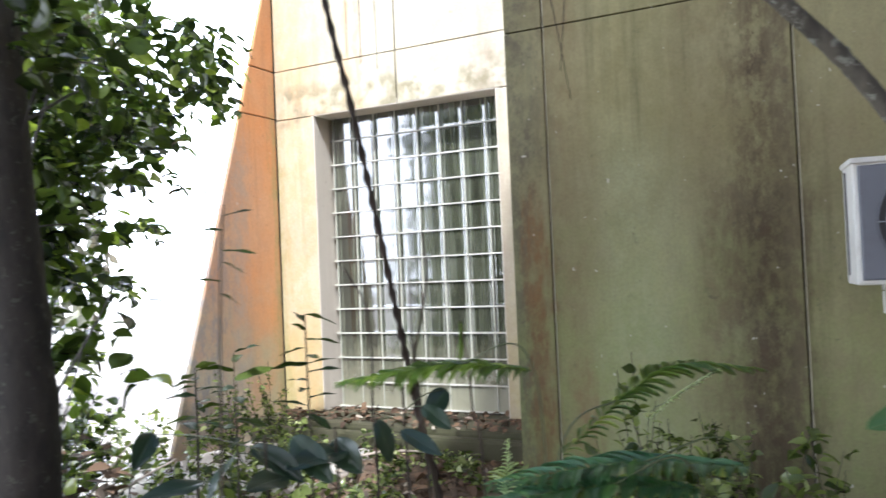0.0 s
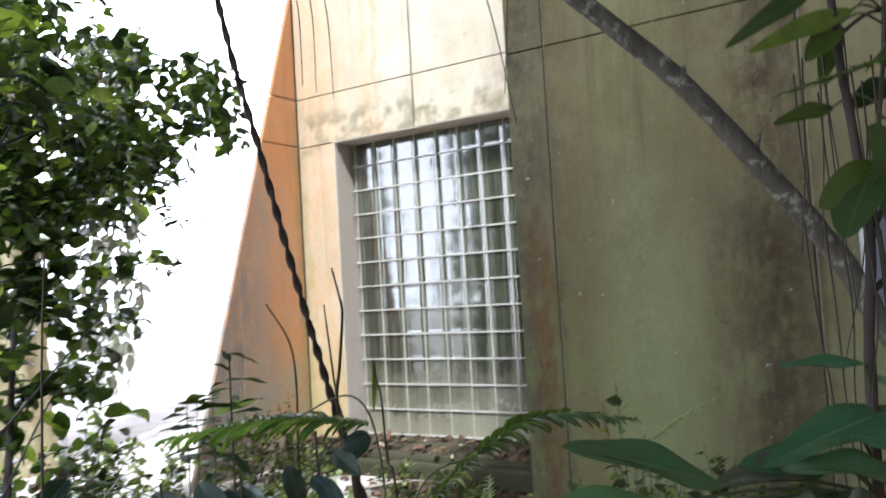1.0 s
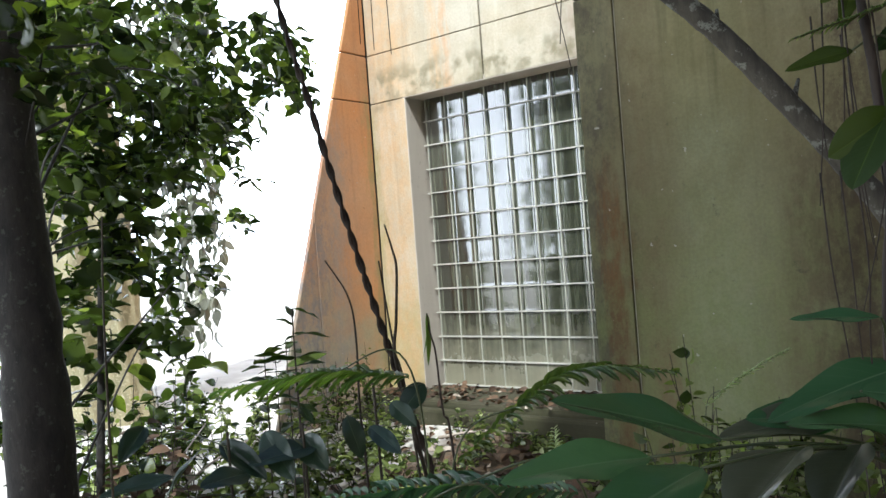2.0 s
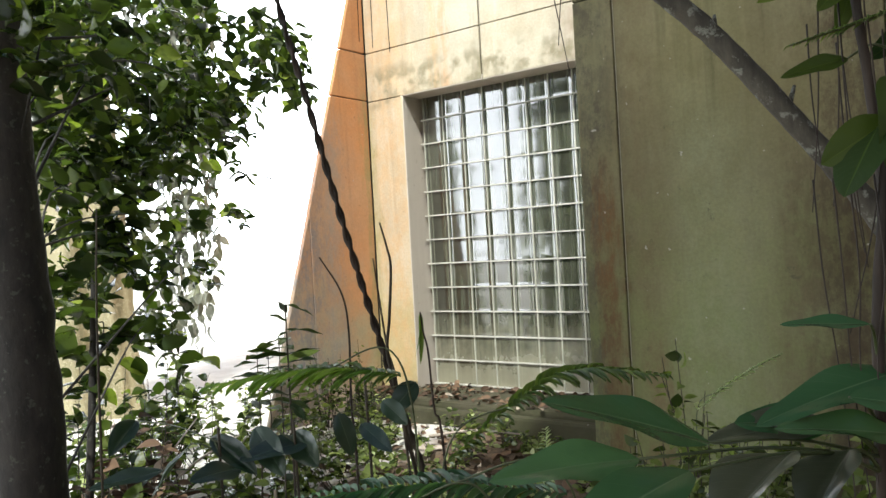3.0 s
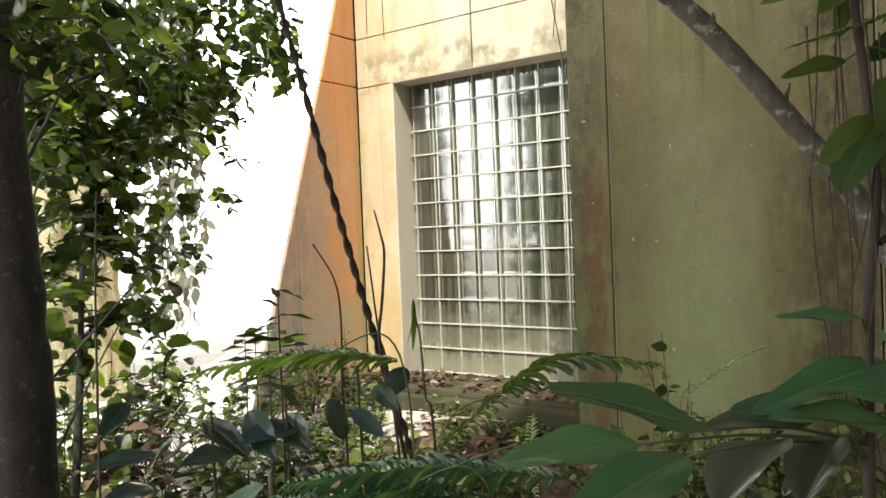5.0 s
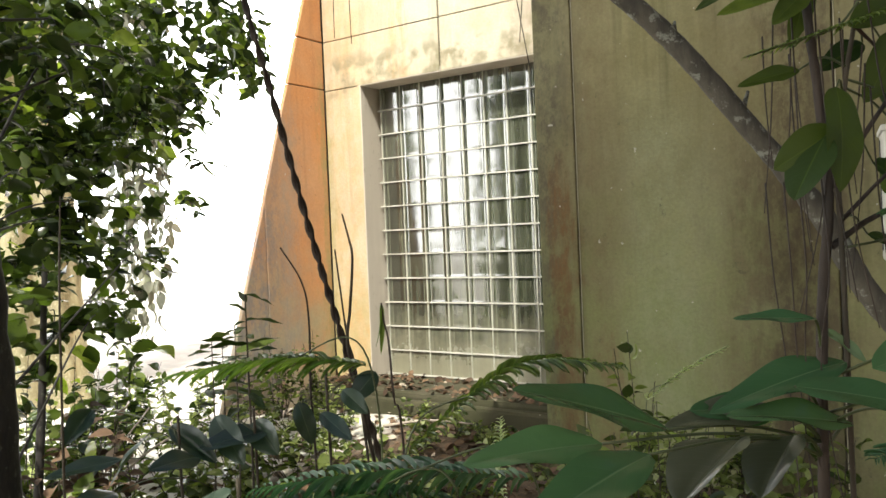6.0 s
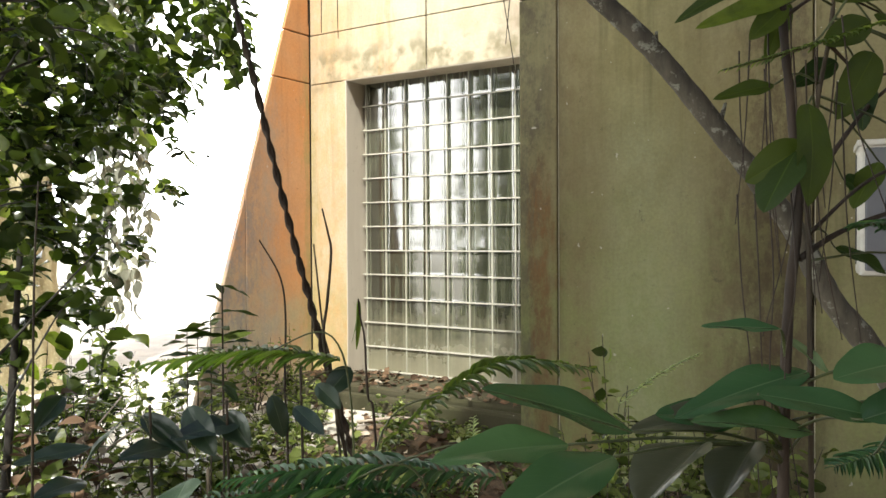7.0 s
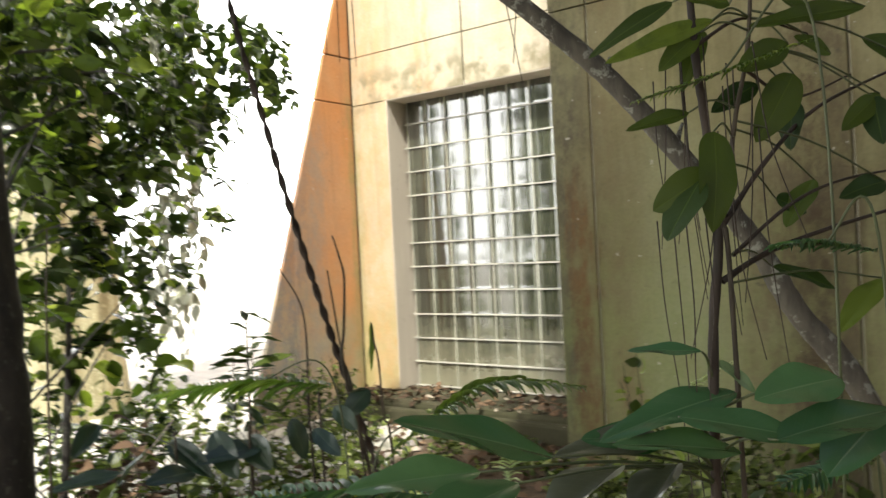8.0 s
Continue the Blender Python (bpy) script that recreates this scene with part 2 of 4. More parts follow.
MAT_REVEAL, MAT_GAP, MAT_GLASS, MAT_MORTAR = plain_reveal(), dark_backing(), glass_block(), mortar()
MAT_GREYJOINT = painted("grey_joint", (0.40, 0.40, 0.33), (0.22, 0.22, 0.17), 0.6, 9)
MAT_EDGE_LIGHT = painted("painted_edge_light", (0.42, 0.39, 0.28), (0.16, 0.13, 0.07), 0.7, 7)
MAT_CROWN = leaf_material("crown_leaf", (0.015, 0.024, 0.009), (0.076, 0.106, 0.022), (0.30, 0.36, 0.06), 0.2, False, 0.42)
MAT_LOW = leaf_material("undergrowth_leaf", (0.032, 0.048, 0.014), (0.21, 0.25, 0.08), (0.50, 0.54, 0.26), 0.14, False, 0.38)
MAT_BROAD = leaf_material("broad_leaf", (0.032, 0.078, 0.034), (0.062, 0.125, 0.052), (0.15, 0.21, 0.12), 0.22, True, 0.22)
MAT_DULL = leaf_material("dull_leaf", (0.014, 0.030, 0.018), (0.034, 0.058, 0.034), (0.10, 0.13, 0.08), 0.3, True, 0.15)
MAT_UNDER = leaf_material("grey_leaf_back", (0.030, 0.036, 0.022), (0.050, 0.056, 0.036), (0.12, 0.13, 0.09), 0.3, True, 0.15)
MAT_HANG = leaf_material("hanging_leaf", (0.014, 0.029, 0.006), (0.042, 0.061, 0.008), (0.08, 0.11, 0.015), 0.55, True, 0.2, 0.2)
MAT_FROND = leaf_material("frond_leaflet", (0.048, 0.090, 0.018), (0.105, 0.15, 0.026), (0.24, 0.3, 0.06), 0.4, False, 0.45)
MAT_FROND_DARK = leaf_material("dark_frond_leaflet", (0.024, 0.080, 0.034), (0.050, 0.125, 0.045), (0.1, 0.2, 0.06), 0.45, False, 0.3)
# sunlight on these leaflets is put into their pale colour
MAT_SUNLIT = leaf_material("painted_sunlit_leaflet", (0.42, 0.50, 0.26), (0.62, 0.68, 0.42), (0.75, 0.8, 0.6), 0.3, False, 0.25)
MAT_BRANCH = bark("lichen_bark", (0.030, 0.027, 0.019), (0.082, 0.074, 0.054), (0.21, 0.22, 0.18), 0.55)
MAT_TRUNK = bark("dark_bark", (0.012, 0.011, 0.009), (0.034, 0.030, 0.024), (0.075, 0.075, 0.06), 0.2, (26, 26, 9))
MAT_VINE = bark("vine_bark", (0.011, 0.008, 0.005), (0.040, 0.027, 0.017))
MAT_STEM = bark("green_brown_stem", (0.020, 0.016, 0.009), (0.055, 0.042, 0.024))
MAT_GREENSTEM = painted("green_stem", (0.045, 0.06, 0.018), (0.03, 0.03, 0.012))
MAT_GREYLEAF = leaf_material("limp_grey_leaf", (0.10, 0.105, 0.085), (0.22, 0.225, 0.19), (0.36, 0.37, 0.30), 0.35, False, 0.15)
MAT_PALEBARK = bark("pale_bark", (0.22, 0.20, 0.11), (0.46, 0.42, 0.26), (0.55, 0.52, 0.36), 0.5, (5, 5, 0.8))
MAT_DRYWOOD = bark("dry_stick", (0.30, 0.25, 0.19), (0.48, 0.42, 0.34))
MAT_GROUND, MAT_LITTER = ground_material(), litter_material()
MAT_STEEL = painted("cream_enamel", (0.62, 0.61, 0.56), (0.38, 0.36, 0.30), 0.4, 6)
MAT_FACE = painted("grey_enamel", (0.13, 0.137, 0.155), (0.09, 0.09, 0.095), 0.45, 5)
MAT_BLACK = painted("black_plastic", (0.018, 0.018, 0.02), (0.04, 0.04, 0.04), 0.5)


# ---- building helpers ----
def part(name, bm, material, parent=None, label="", smooth=False):
    me = bpy.data.meshes.new(name)
    bm.to_mesh(me)
    bm.free()
    me.materials.append(material)
    if smooth:
        me.polygons.foreach_set("use_smooth", [True] * len(me.polygons))
    ob = new(name, me)
    ob.parent = parent
    return tagged(ob, label)


def mesh_of(name, verts, faces, material, uv=None, smooth=True):
    me = bpy.data.meshes.new(name)
    me.from_pydata([tuple(v) for v in verts], [], [tuple(f) for f in faces])
    if uv is not None:
        layer = me.uv_layers.new(name="UVMap")
        loops = np.empty(len(me.loops), dtype=np.int32)
        me.loops.foreach_get("vertex_index", loops)
        layer.data.foreach_set("uv", np.asarray(uv, dtype=np.float32)[loops].ravel())
    me.materials.append(material)
    if smooth:
        me.polygons.foreach_set("use_smooth", [True] * len(me.polygons))
    return me


def thing(name, label, category, at=(0, 0, 0), group="", kind=""):
    ob = new(name)
    ob.location = at
    ob.empty_display_size = 0.05
    return tagged(ob, label, category, group, kind)


def hold(ob, parent):
    """Put a part under its thing without moving it."""
    ob.parent = parent
    ob.matrix_parent_inverse = Matrix.Translation(parent.location).inverted()
    return ob


def box(x0, x1, y0, y1, z0, z1, bevel=0.0, bm=None):
    bm = bm or bmesh.new()
    made = bmesh.ops.create_cube(bm, size=1.0, matrix=Matrix.LocRotScale(((x0 + x1) / 2, (y0 + y1) / 2, (z0 + z1) / 2), None, (x1 - x0, y1 - y0, z1 - z0)))
    if bevel:
        edges = list({e for v in made["verts"] for e in v.link_edges})
        bmesh.ops.bevel(bm, geom=edges, offset=bevel, segments=2, affect="EDGES", profile=0.6)
    return bm


def slab(outline, x0, x1, bevel=0.006):
    """A panel with the given outline in y and z, from x0 to x1."""
    bm = bmesh.new()
    a = [bm.verts.new((x0, y, z)) for y, z in outline]
    b = [bm.verts.new((x1, y, z)) for y, z in outline]
    bm.faces.new(a)
    bm.faces.new(b[::-1])
    for i in range(len(a)):
        j = (i + 1) % len(a)
        bm.faces.new((a[i], b[i], b[j], a[j]))
    bmesh.ops.recalc_face_normals(bm, faces=bm.faces)
    if bevel:
        bmesh.ops.bevel(bm, geom=list(bm.edges), offset=bevel, segments=1, affect="EDGES")
    return bm


def spline(points, n):
    """n points along a smooth curve through the given ones."""
    p = np.array(points, float)
    if len(p) == 2:
        return np.linspace(p[0], p[1], n)
    q = np.vstack([2 * p[0] - p[1], p, 2 * p[-1] - p[-2]])
    out = []
    for s in np.linspace(0, len(p) - 1 - 1e-6, n):
        i, f = int(s), s - int(s)
        a, b, c, d = q[i:i + 4]
        out.append(0.5 * (2 * b + (c - a) * f + (2 * a - 5 * b + 4 * c - d) * f * f + (3 * b - a - 3 * c + d) * f ** 3))
    return np.array(out)


def tube(points, r0, r1, n=24, sides=8, knobs=0.0, twist=0.0, seed=1):
    """Vertices and faces of a tapered, slightly uneven stem through the points; with twist, two strands wound round each other show as a flattened, turning section."""
    rng = np.random.default_rng(seed)
    c = spline(points, n)
    tan = np.gradient(c, axis=0)
    tan /= np.linalg.norm(tan, axis=1)[:, None]
    ref = np.array((0.31, 0.94, 0.12))
    u = np.cross(tan, ref)
    u /= np.linalg.norm(u, axis=1)[:, None]
    v = np.cross(tan, u)
    length = np.r_[0, np.cumsum(np.linalg.norm(np.diff(c, axis=0), axis=1))]
    verts, faces = [], []
    for i in range(n):
        r = r0 + (r1 - r0) * i / (n - 1)
        r *= 1 + knobs * rng.normal()
        for k in range(sides):
            a = 2 * math.pi * k / sides
            rr = r * (1 + (0.52 * math.cos(2 * (a - twist * length[i])) if twist else 0))
            verts.append(c[i] + rr * (math.cos(a) * u[i] + math.sin(a) * v[i]))
    for i in range(n - 1):
        for k in range(sides):
            a, b = i * sides + k, i * sides + (k + 1) % sides
            faces.append((a, b, b + sides, a + sides))
    faces.append(tuple(range(sides))[::-1])
    faces.append(tuple((n - 1) * sides + k for k in range(sides)))
    return np.array(verts), faces


def stem(name, points, r0, r1, material, parent, label="", **more):
    v, f = tube(points, r0, r1, **more)
    ob = new(name, mesh_of(name, v, f, material))
    hold(ob, parent)
    return tagged(ob, label)


def blade(nu=12, nv=6, bend=0.25, fold=0.25, wave=0.03, tip=1.6, widest=0.4, full=0.62):
    """A leaf of length 1 along x and full width 1 across y, creased along its midrib and drooping; with texture coordinates."""
    verts, uv, faces = [], [], []
    for i in range(nu + 1):
        s = i / nu
        w = max(0.0, math.sin(math.pi * s ** (math.log(0.5) / math.log(widest)))) ** full * (1 - 0.12 * s ** tip)
        w = max(w, 0.02)
        for j in range(nv + 1):
            t = j / nv * 2 - 1
            verts.append((s, 0.5 * w * t, -bend * s * s + fold * 0.5 * w * abs(t) * (1 - 0.4 * abs(t)) + wave * math.sin(9 * s + 2.1 * t) * w * abs(t)))
            uv.append((s, j / nv))
    for i in range(nu):
        for j in range(nv):
            a = i * (nv + 1) + j
            faces.append((a, a + nv + 1, a + nv + 2, a + 1))
    return np.array(verts), faces, uv


def leaf_pose(base, tip, width, lean=0.0, up=(0, 0, 1)):
    """The matrix that lays a unit blade from base to tip, turned by lean degrees about its midrib."""
    b, t = Vector(base), Vector(tip)
    x = t - b
    length = x.length
    x.normalize()
    y = Vector(up).cross(x).normalized()
    z = x.cross(y)
    turn = Matrix((x, y, z)).transposed().to_4x4() @ Matrix.Rotation(radians(lean), 4, "X")
    return Matrix.Translation(b) @ turn @ Matrix.Diagonal((length, width, length, 1))


SMALL, SMALL_F = [], []
for s, half, lift in ((0.0, 0.02, 0.0), (0.14, 0.22, 0.05), (0.34, 0.35, 0.05), (0.58, 0.33, 0.01), (0.80, 0.19, -0.07), (1.0, 0.01, -0.17)):
    SMALL += [(s, half, lift + 0.04), (s, 0.0, lift - 0.03), (s, -half, lift + 0.04)]
for i in range(5):
    a = 3 * i
    SMALL_F += [(a, a + 1, a + 4, a + 3), (a + 1, a + 2, a + 5, a + 4)]
SMALL = np.array(SMALL)


def leaf_cloud(name, places, ways, sizes, widths, material, rng, droop=0.4):
    """One mesh of many small creased leaves, each at its place, pointing its way."""
    n = len(places)
    x = ways / np.linalg.norm(ways, axis=1)[:, None]
    x[:, 2] -= droop * rng.random(n)
    x /= np.linalg.norm(x, axis=1)[:, None]
    ref = np.tile((0, 0, 1.0), (n, 1)) + 0.55 * rng.normal(size=(n, 3))
    y = np.cross(ref, x)
    y /= np.linalg.norm(y, axis=1)[:, None]
    z = np.cross(x, y)
    k = len(SMALL)
    bend = 0.5 + 1.2 * rng.random(n)
    v = places[:, None] + sizes[:, None, None] * (SMALL[None, :, :1] * x[:, None] + widths[:, None, None] * SMALL[None, :, 1:2] * y[:, None] + (bend[:, None, None] * SMALL[None, :, 2:]) * z[:, None])
    faces = [tuple(i * k + c for c in f) for i in range(n) for f in SMALL_F]
    return mesh_of(name, v.reshape(-1, 3), faces, material)


def unit(rng, n):
    d = rng.normal(size=(n, 3))
    return d / np.linalg.norm(d, axis=1)[:, None]


# ---- ground ----
def ground_height(x, y):
    h = 0.13 - 0.10 * min(max((-y - 1.2) / 4.0, 0.0), 1.3)
    near = math.exp(-((x - 1.5) ** 2 + (y + 2.5) ** 2) / 60)
    return h + near * 0.05 * noise.noise((x * 0.9, y * 0.9, 0)) + near * 0.02 * noise.noise((x * 4, y * 4, 3))


def build_ground():
    def steps(c):
        fine = np.arange(-6, 6.01, 0.15) + c
        far = np.array([8, 11, 16, 25, 45, 90, 200, 600])
        return np.r_[c - far[::-1], fine, c + far]
    xs, ys = steps(1.0), steps(-2.5)
    verts = [(x, y, ground_height(x, y)) for y in ys for x in xs]
    w = len(xs)
    faces = [(j * w + i, j * w + i + 1, j * w + w + i + 1, j * w + w + i) for j in range(len(ys) - 1) for i in range(w - 1)]
    ob = new("ground", mesh_of("ground", verts, faces, MAT_GROUND))
    tagged(ob, "leaf-strewn brown forest soil giving way to pale sandy ground whitened as if sunlit", "ground", kind="structure")


build_ground()

def build_haze():
    """The overexposed hazy sky low over the clearing, far off."""
    g = Graph("bright_haze", 1.0)
    em = g.t.nodes.new("ShaderNodeEmission")
    em.inputs[0].default_value = (1.0, 0.985, 0.95, 1)
    em.inputs[1].default_value = 3.6
    g.t.links.new(em.outputs[0], g.t.nodes["Material Output"].inputs[0])
    verts, faces = [], []
    for i in range(41):
        a = radians(15 + 150 * i / 40)
        for r, z in ((90, -2), (90, 14), (86, 30), (78, 44)):
            verts.append((-r * math.sin(a), r * math.cos(a), z))
    for i in range(40):
        for k in range(3):
            q = i * 4 + k
            faces.append((q, q + 1, q + 5, q + 4))
    tagged(new("backdrop", mesh_of("backdrop", verts, faces, g.mat)), "bright white hazy sky beyond the clearing", "sky", kind="structure")


build_haze()

# ---- the building ----
GAP = 0.0035
TOP = 6.2


def panel(parent, x0, x1, y0, y1, z0, z1, material, bevel=0.005):
    return part("panel", box(x0 + GAP, x1 - GAP, y0, y1, z0 + GAP, z1 - GAP, bevel), material, parent)


# window bay: front face at y = -0.215, opening x -0.04..1.58, z 0.30..2.69
bay = thing("wall_bay", "cream and orange stained concrete panel wall round a glass-block window", "wall", kind="structure")
part("backing", box(-0.42, -0.06, -0.195, 0.25, -0.3, TOP), MAT_GAP, bay)
part("backing", box(1.60, 2.125, -0.195, 0.25, -0.3, TOP), MAT_GAP, bay)
part("backing", box(-0.06, 1.60, -0.195, 0.25, 2.71, TOP), MAT_GAP, bay)
part("backing", box(-0.06, 1.60, 0.09, 0.25, -0.3, 2.71), MAT_GAP, bay)
for x0, x1, z0, z1 in ((-0.42, -0.04, -0.3, 2.69), (1.58, 2.125, -0.3, 2.69), (-0.42, 0.752, 2.69, 3.10), (0.758, 2.125, 2.69, 3.10),
                       (-0.42, 0.752, 3.10, 4.7), (0.758, 2.125, 3.10, 4.7), (-0.42, 0.755, 4.7, TOP), (0.755, 2.125, 4.7, TOP)):
    panel(bay, x0, x1, -0.215, -0.14, z0, z1, MAT_BAY)
part("reveal", box(-0.066, -0.036, -0.2115, 0.088, 0.2, 2.694, 0.004), MAT_REVEAL, bay, "smooth pale plaster reveal")
part("reveal", box(1.576, 1.606, -0.2115, 0.088, 0.2, 2.694, 0.004), MAT_REVEAL, bay, "smooth pale plaster reveal")
part("soffit", box(-0.034, 0.752, -0.2115, 0.088, 2.686, 2.73, 0.004), MAT_REVEAL, bay, "pale plaster soffit")
part("soffit", box(0.758, 1.574, -0.2115, 0.088, 2.686, 2.73, 0.004), MAT_REVEAL, bay, "pale plaster soffit")

# the left end of the building is a wall whose front edge leans back as it rises
fin = thing("wall_fin", "battered concrete end wall stained orange and grey", "wall", kind="structure")


def edge_y(z):
    return -0.435 - 0.3235 * (3.366 - z)


X0, X1 = -0.462, -0.425
part("backing", slab([(edge_y(-0.3) + 0.03, -0.3), (6, -0.3), (6, TOP), (edge_y(TOP) + 0.03, TOP)], X0 + 0.01, X1 - 0.012, 0), MAT_GAP, fin)
CORNER = -0.218
for z0, z1 in ((-0.3, 2.703), (2.703, 3.10)):
    a, b = z0 + GAP, z1 - GAP
    if z0 < 0:
        split = -0.95
        zt = 3.366 - (-0.435 - split) / 0.3235
        part("panel", slab([(edge_y(a), a), (split - GAP, a), (split - GAP, zt - 0.02)], X0, X1), MAT_FIN, fin)
        part("panel", slab([(split, a), (CORNER, a), (CORNER, b), (edge_y(b), b), (split, zt)], X0, X1), MAT_FIN, fin)
    else:
        part("panel", slab([(edge_y(a), a), (CORNER, a), (CORNER, b), (edge_y(b), b)], X0, X1), MAT_FIN, fin)
zt = 3.366 - (-0.435 - CORNER) / 0.3235
part("panel", slab([(edge_y(3.106), 3.106), (CORNER, 3.106), (CORNER, zt)], X0, X1), MAT_FIN, fin)
part("panel", slab([(CORNER + 0.05, -0.3), (6, -0.3), (6, TOP), (edge_y(TOP), TOP), (CORNER + 0.05, zt + 0.15)], X0, X1 - 0.006), MAT_FIN, fin)

# the wing that comes forward: front face at y = -1.33
wing = thing("wall_wing", "grey-green concrete panel wall with brown rain stains", "wall", kind="structure")
part("backing", box(2.135, 8.0, -1.31, 6.0, -0.3, TOP), MAT_GAP, wing)
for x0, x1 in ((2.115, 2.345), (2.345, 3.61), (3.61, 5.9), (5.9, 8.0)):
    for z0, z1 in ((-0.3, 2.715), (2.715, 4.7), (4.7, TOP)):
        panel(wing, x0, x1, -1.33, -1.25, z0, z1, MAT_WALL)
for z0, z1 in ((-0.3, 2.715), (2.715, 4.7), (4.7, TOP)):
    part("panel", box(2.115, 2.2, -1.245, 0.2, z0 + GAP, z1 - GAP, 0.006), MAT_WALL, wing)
# pale strips put in for the highlight along the panel edges
for x in (2.353, 3.618, 5.908):
    part("joint_sealant", box(x - 0.0018, x + 0.0018, -1.3335, -1.31, -0.3, TOP, 0.001), MAT_EDGE_LIGHT, wing, "pale strip standing in for the lit panel edge at the joint")
roof = thing("roof", "flat concrete roof slab above the walls", "roof", kind="structure")
part("slab", box(-0.9, 8.2, -1.45, 6.2, TOP, TOP + 0.25, 0.02), MAT_KERB, roof)

# sill ledge in front of the window
kerb = thing("window_ledge", "mossy concrete ledge strewn with dead leaves below the window", "ledge", kind="structure")
part("slab", box(-0.42, 2.11, -0.60, 0.0, 0.02, 0.292, 0.03), MAT_KERB, kerb)
part("kerb", box(-0.42, 2.11, -0.68, -0.604, -0.05, 0.25, 0.025), MAT_KERB, kerb)


# ---- glass-block window ----
def build_window():
    win = thing("window_1", "tall window of weathered square glass blocks with white joints", "window", kind="structure")
    bm = bmesh.new()
    for i in range(9):
        x = 0.2 * i if i < 8 else 1.575
        box(x - 0.0048, x + 0.0048, -0.0015, 0.07, 0.292, 2.688, 0, bm)
    part("joint", bm, MAT_GREYJOINT, win, "greyish upright joints")
    bm = bmesh.new()
    for j in range(13):
        z = 2.7 - 0.2 * j
        box(-0.03, 1.572, -0.009, 0.068, z - 0.0048, z + 0.0048, 0, bm)
    part("joint", bm, MAT_MORTAR, win, "white level joints")
    part("backing", box(-0.03, 1.57, 0.06, 0.088, 0.292, 2.69), MAT_GAP, win)

    def block(w, h, seed):
        """A hollow glass block: a cushioned, slightly uneven front inside a rounded rim, and straight sides."""
        rng = np.random.default_rng(seed)
        n = 12
        tilt = rng.normal(size=2) * 0.006
        verts, faces = [], []
        for j in range(n + 1):
            for i in range(n + 1):
                u, v = i / n * 2 - 1, j / n * 2 - 1
                rim = max(abs(u), 0.9 * abs(v)) ** 12
                bulge = 0.0016 * (1 - abs(u) ** 3.5) * (1 - 0.12 * v * v) + tilt[0] * u * w / 2 + 0.4 * tilt[1] * v * h / 2
                verts.append((u * w / 2, -bulge * (1 - rim) + 0.005 - 0.005 * rim, v * h / 2))
        for j in range(n):
            for i in range(n):
                a = j * (n + 1) + i
                faces.append((a, a + 1, a + n + 2, a + n + 1))
        base = len(verts)
        for u, v in ((-1, -1), (1, -1), (1, 1), (-1, 1)):
            verts.append((u * w / 2, 0.0, v * h / 2))
            verts.append((u * w / 2, 0.058, v * h / 2))
        for k in range(4):
            a, c = base + 2 * k, base + 2 * ((k + 1) % 4)
            faces.append((a, a + 1, c + 1, c))
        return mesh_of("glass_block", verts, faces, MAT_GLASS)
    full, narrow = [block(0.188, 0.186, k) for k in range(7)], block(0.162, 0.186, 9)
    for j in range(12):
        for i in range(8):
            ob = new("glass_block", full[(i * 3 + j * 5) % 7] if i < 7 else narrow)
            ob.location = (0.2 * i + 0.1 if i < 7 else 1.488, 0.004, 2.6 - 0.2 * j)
            ob.parent = win


build_window()


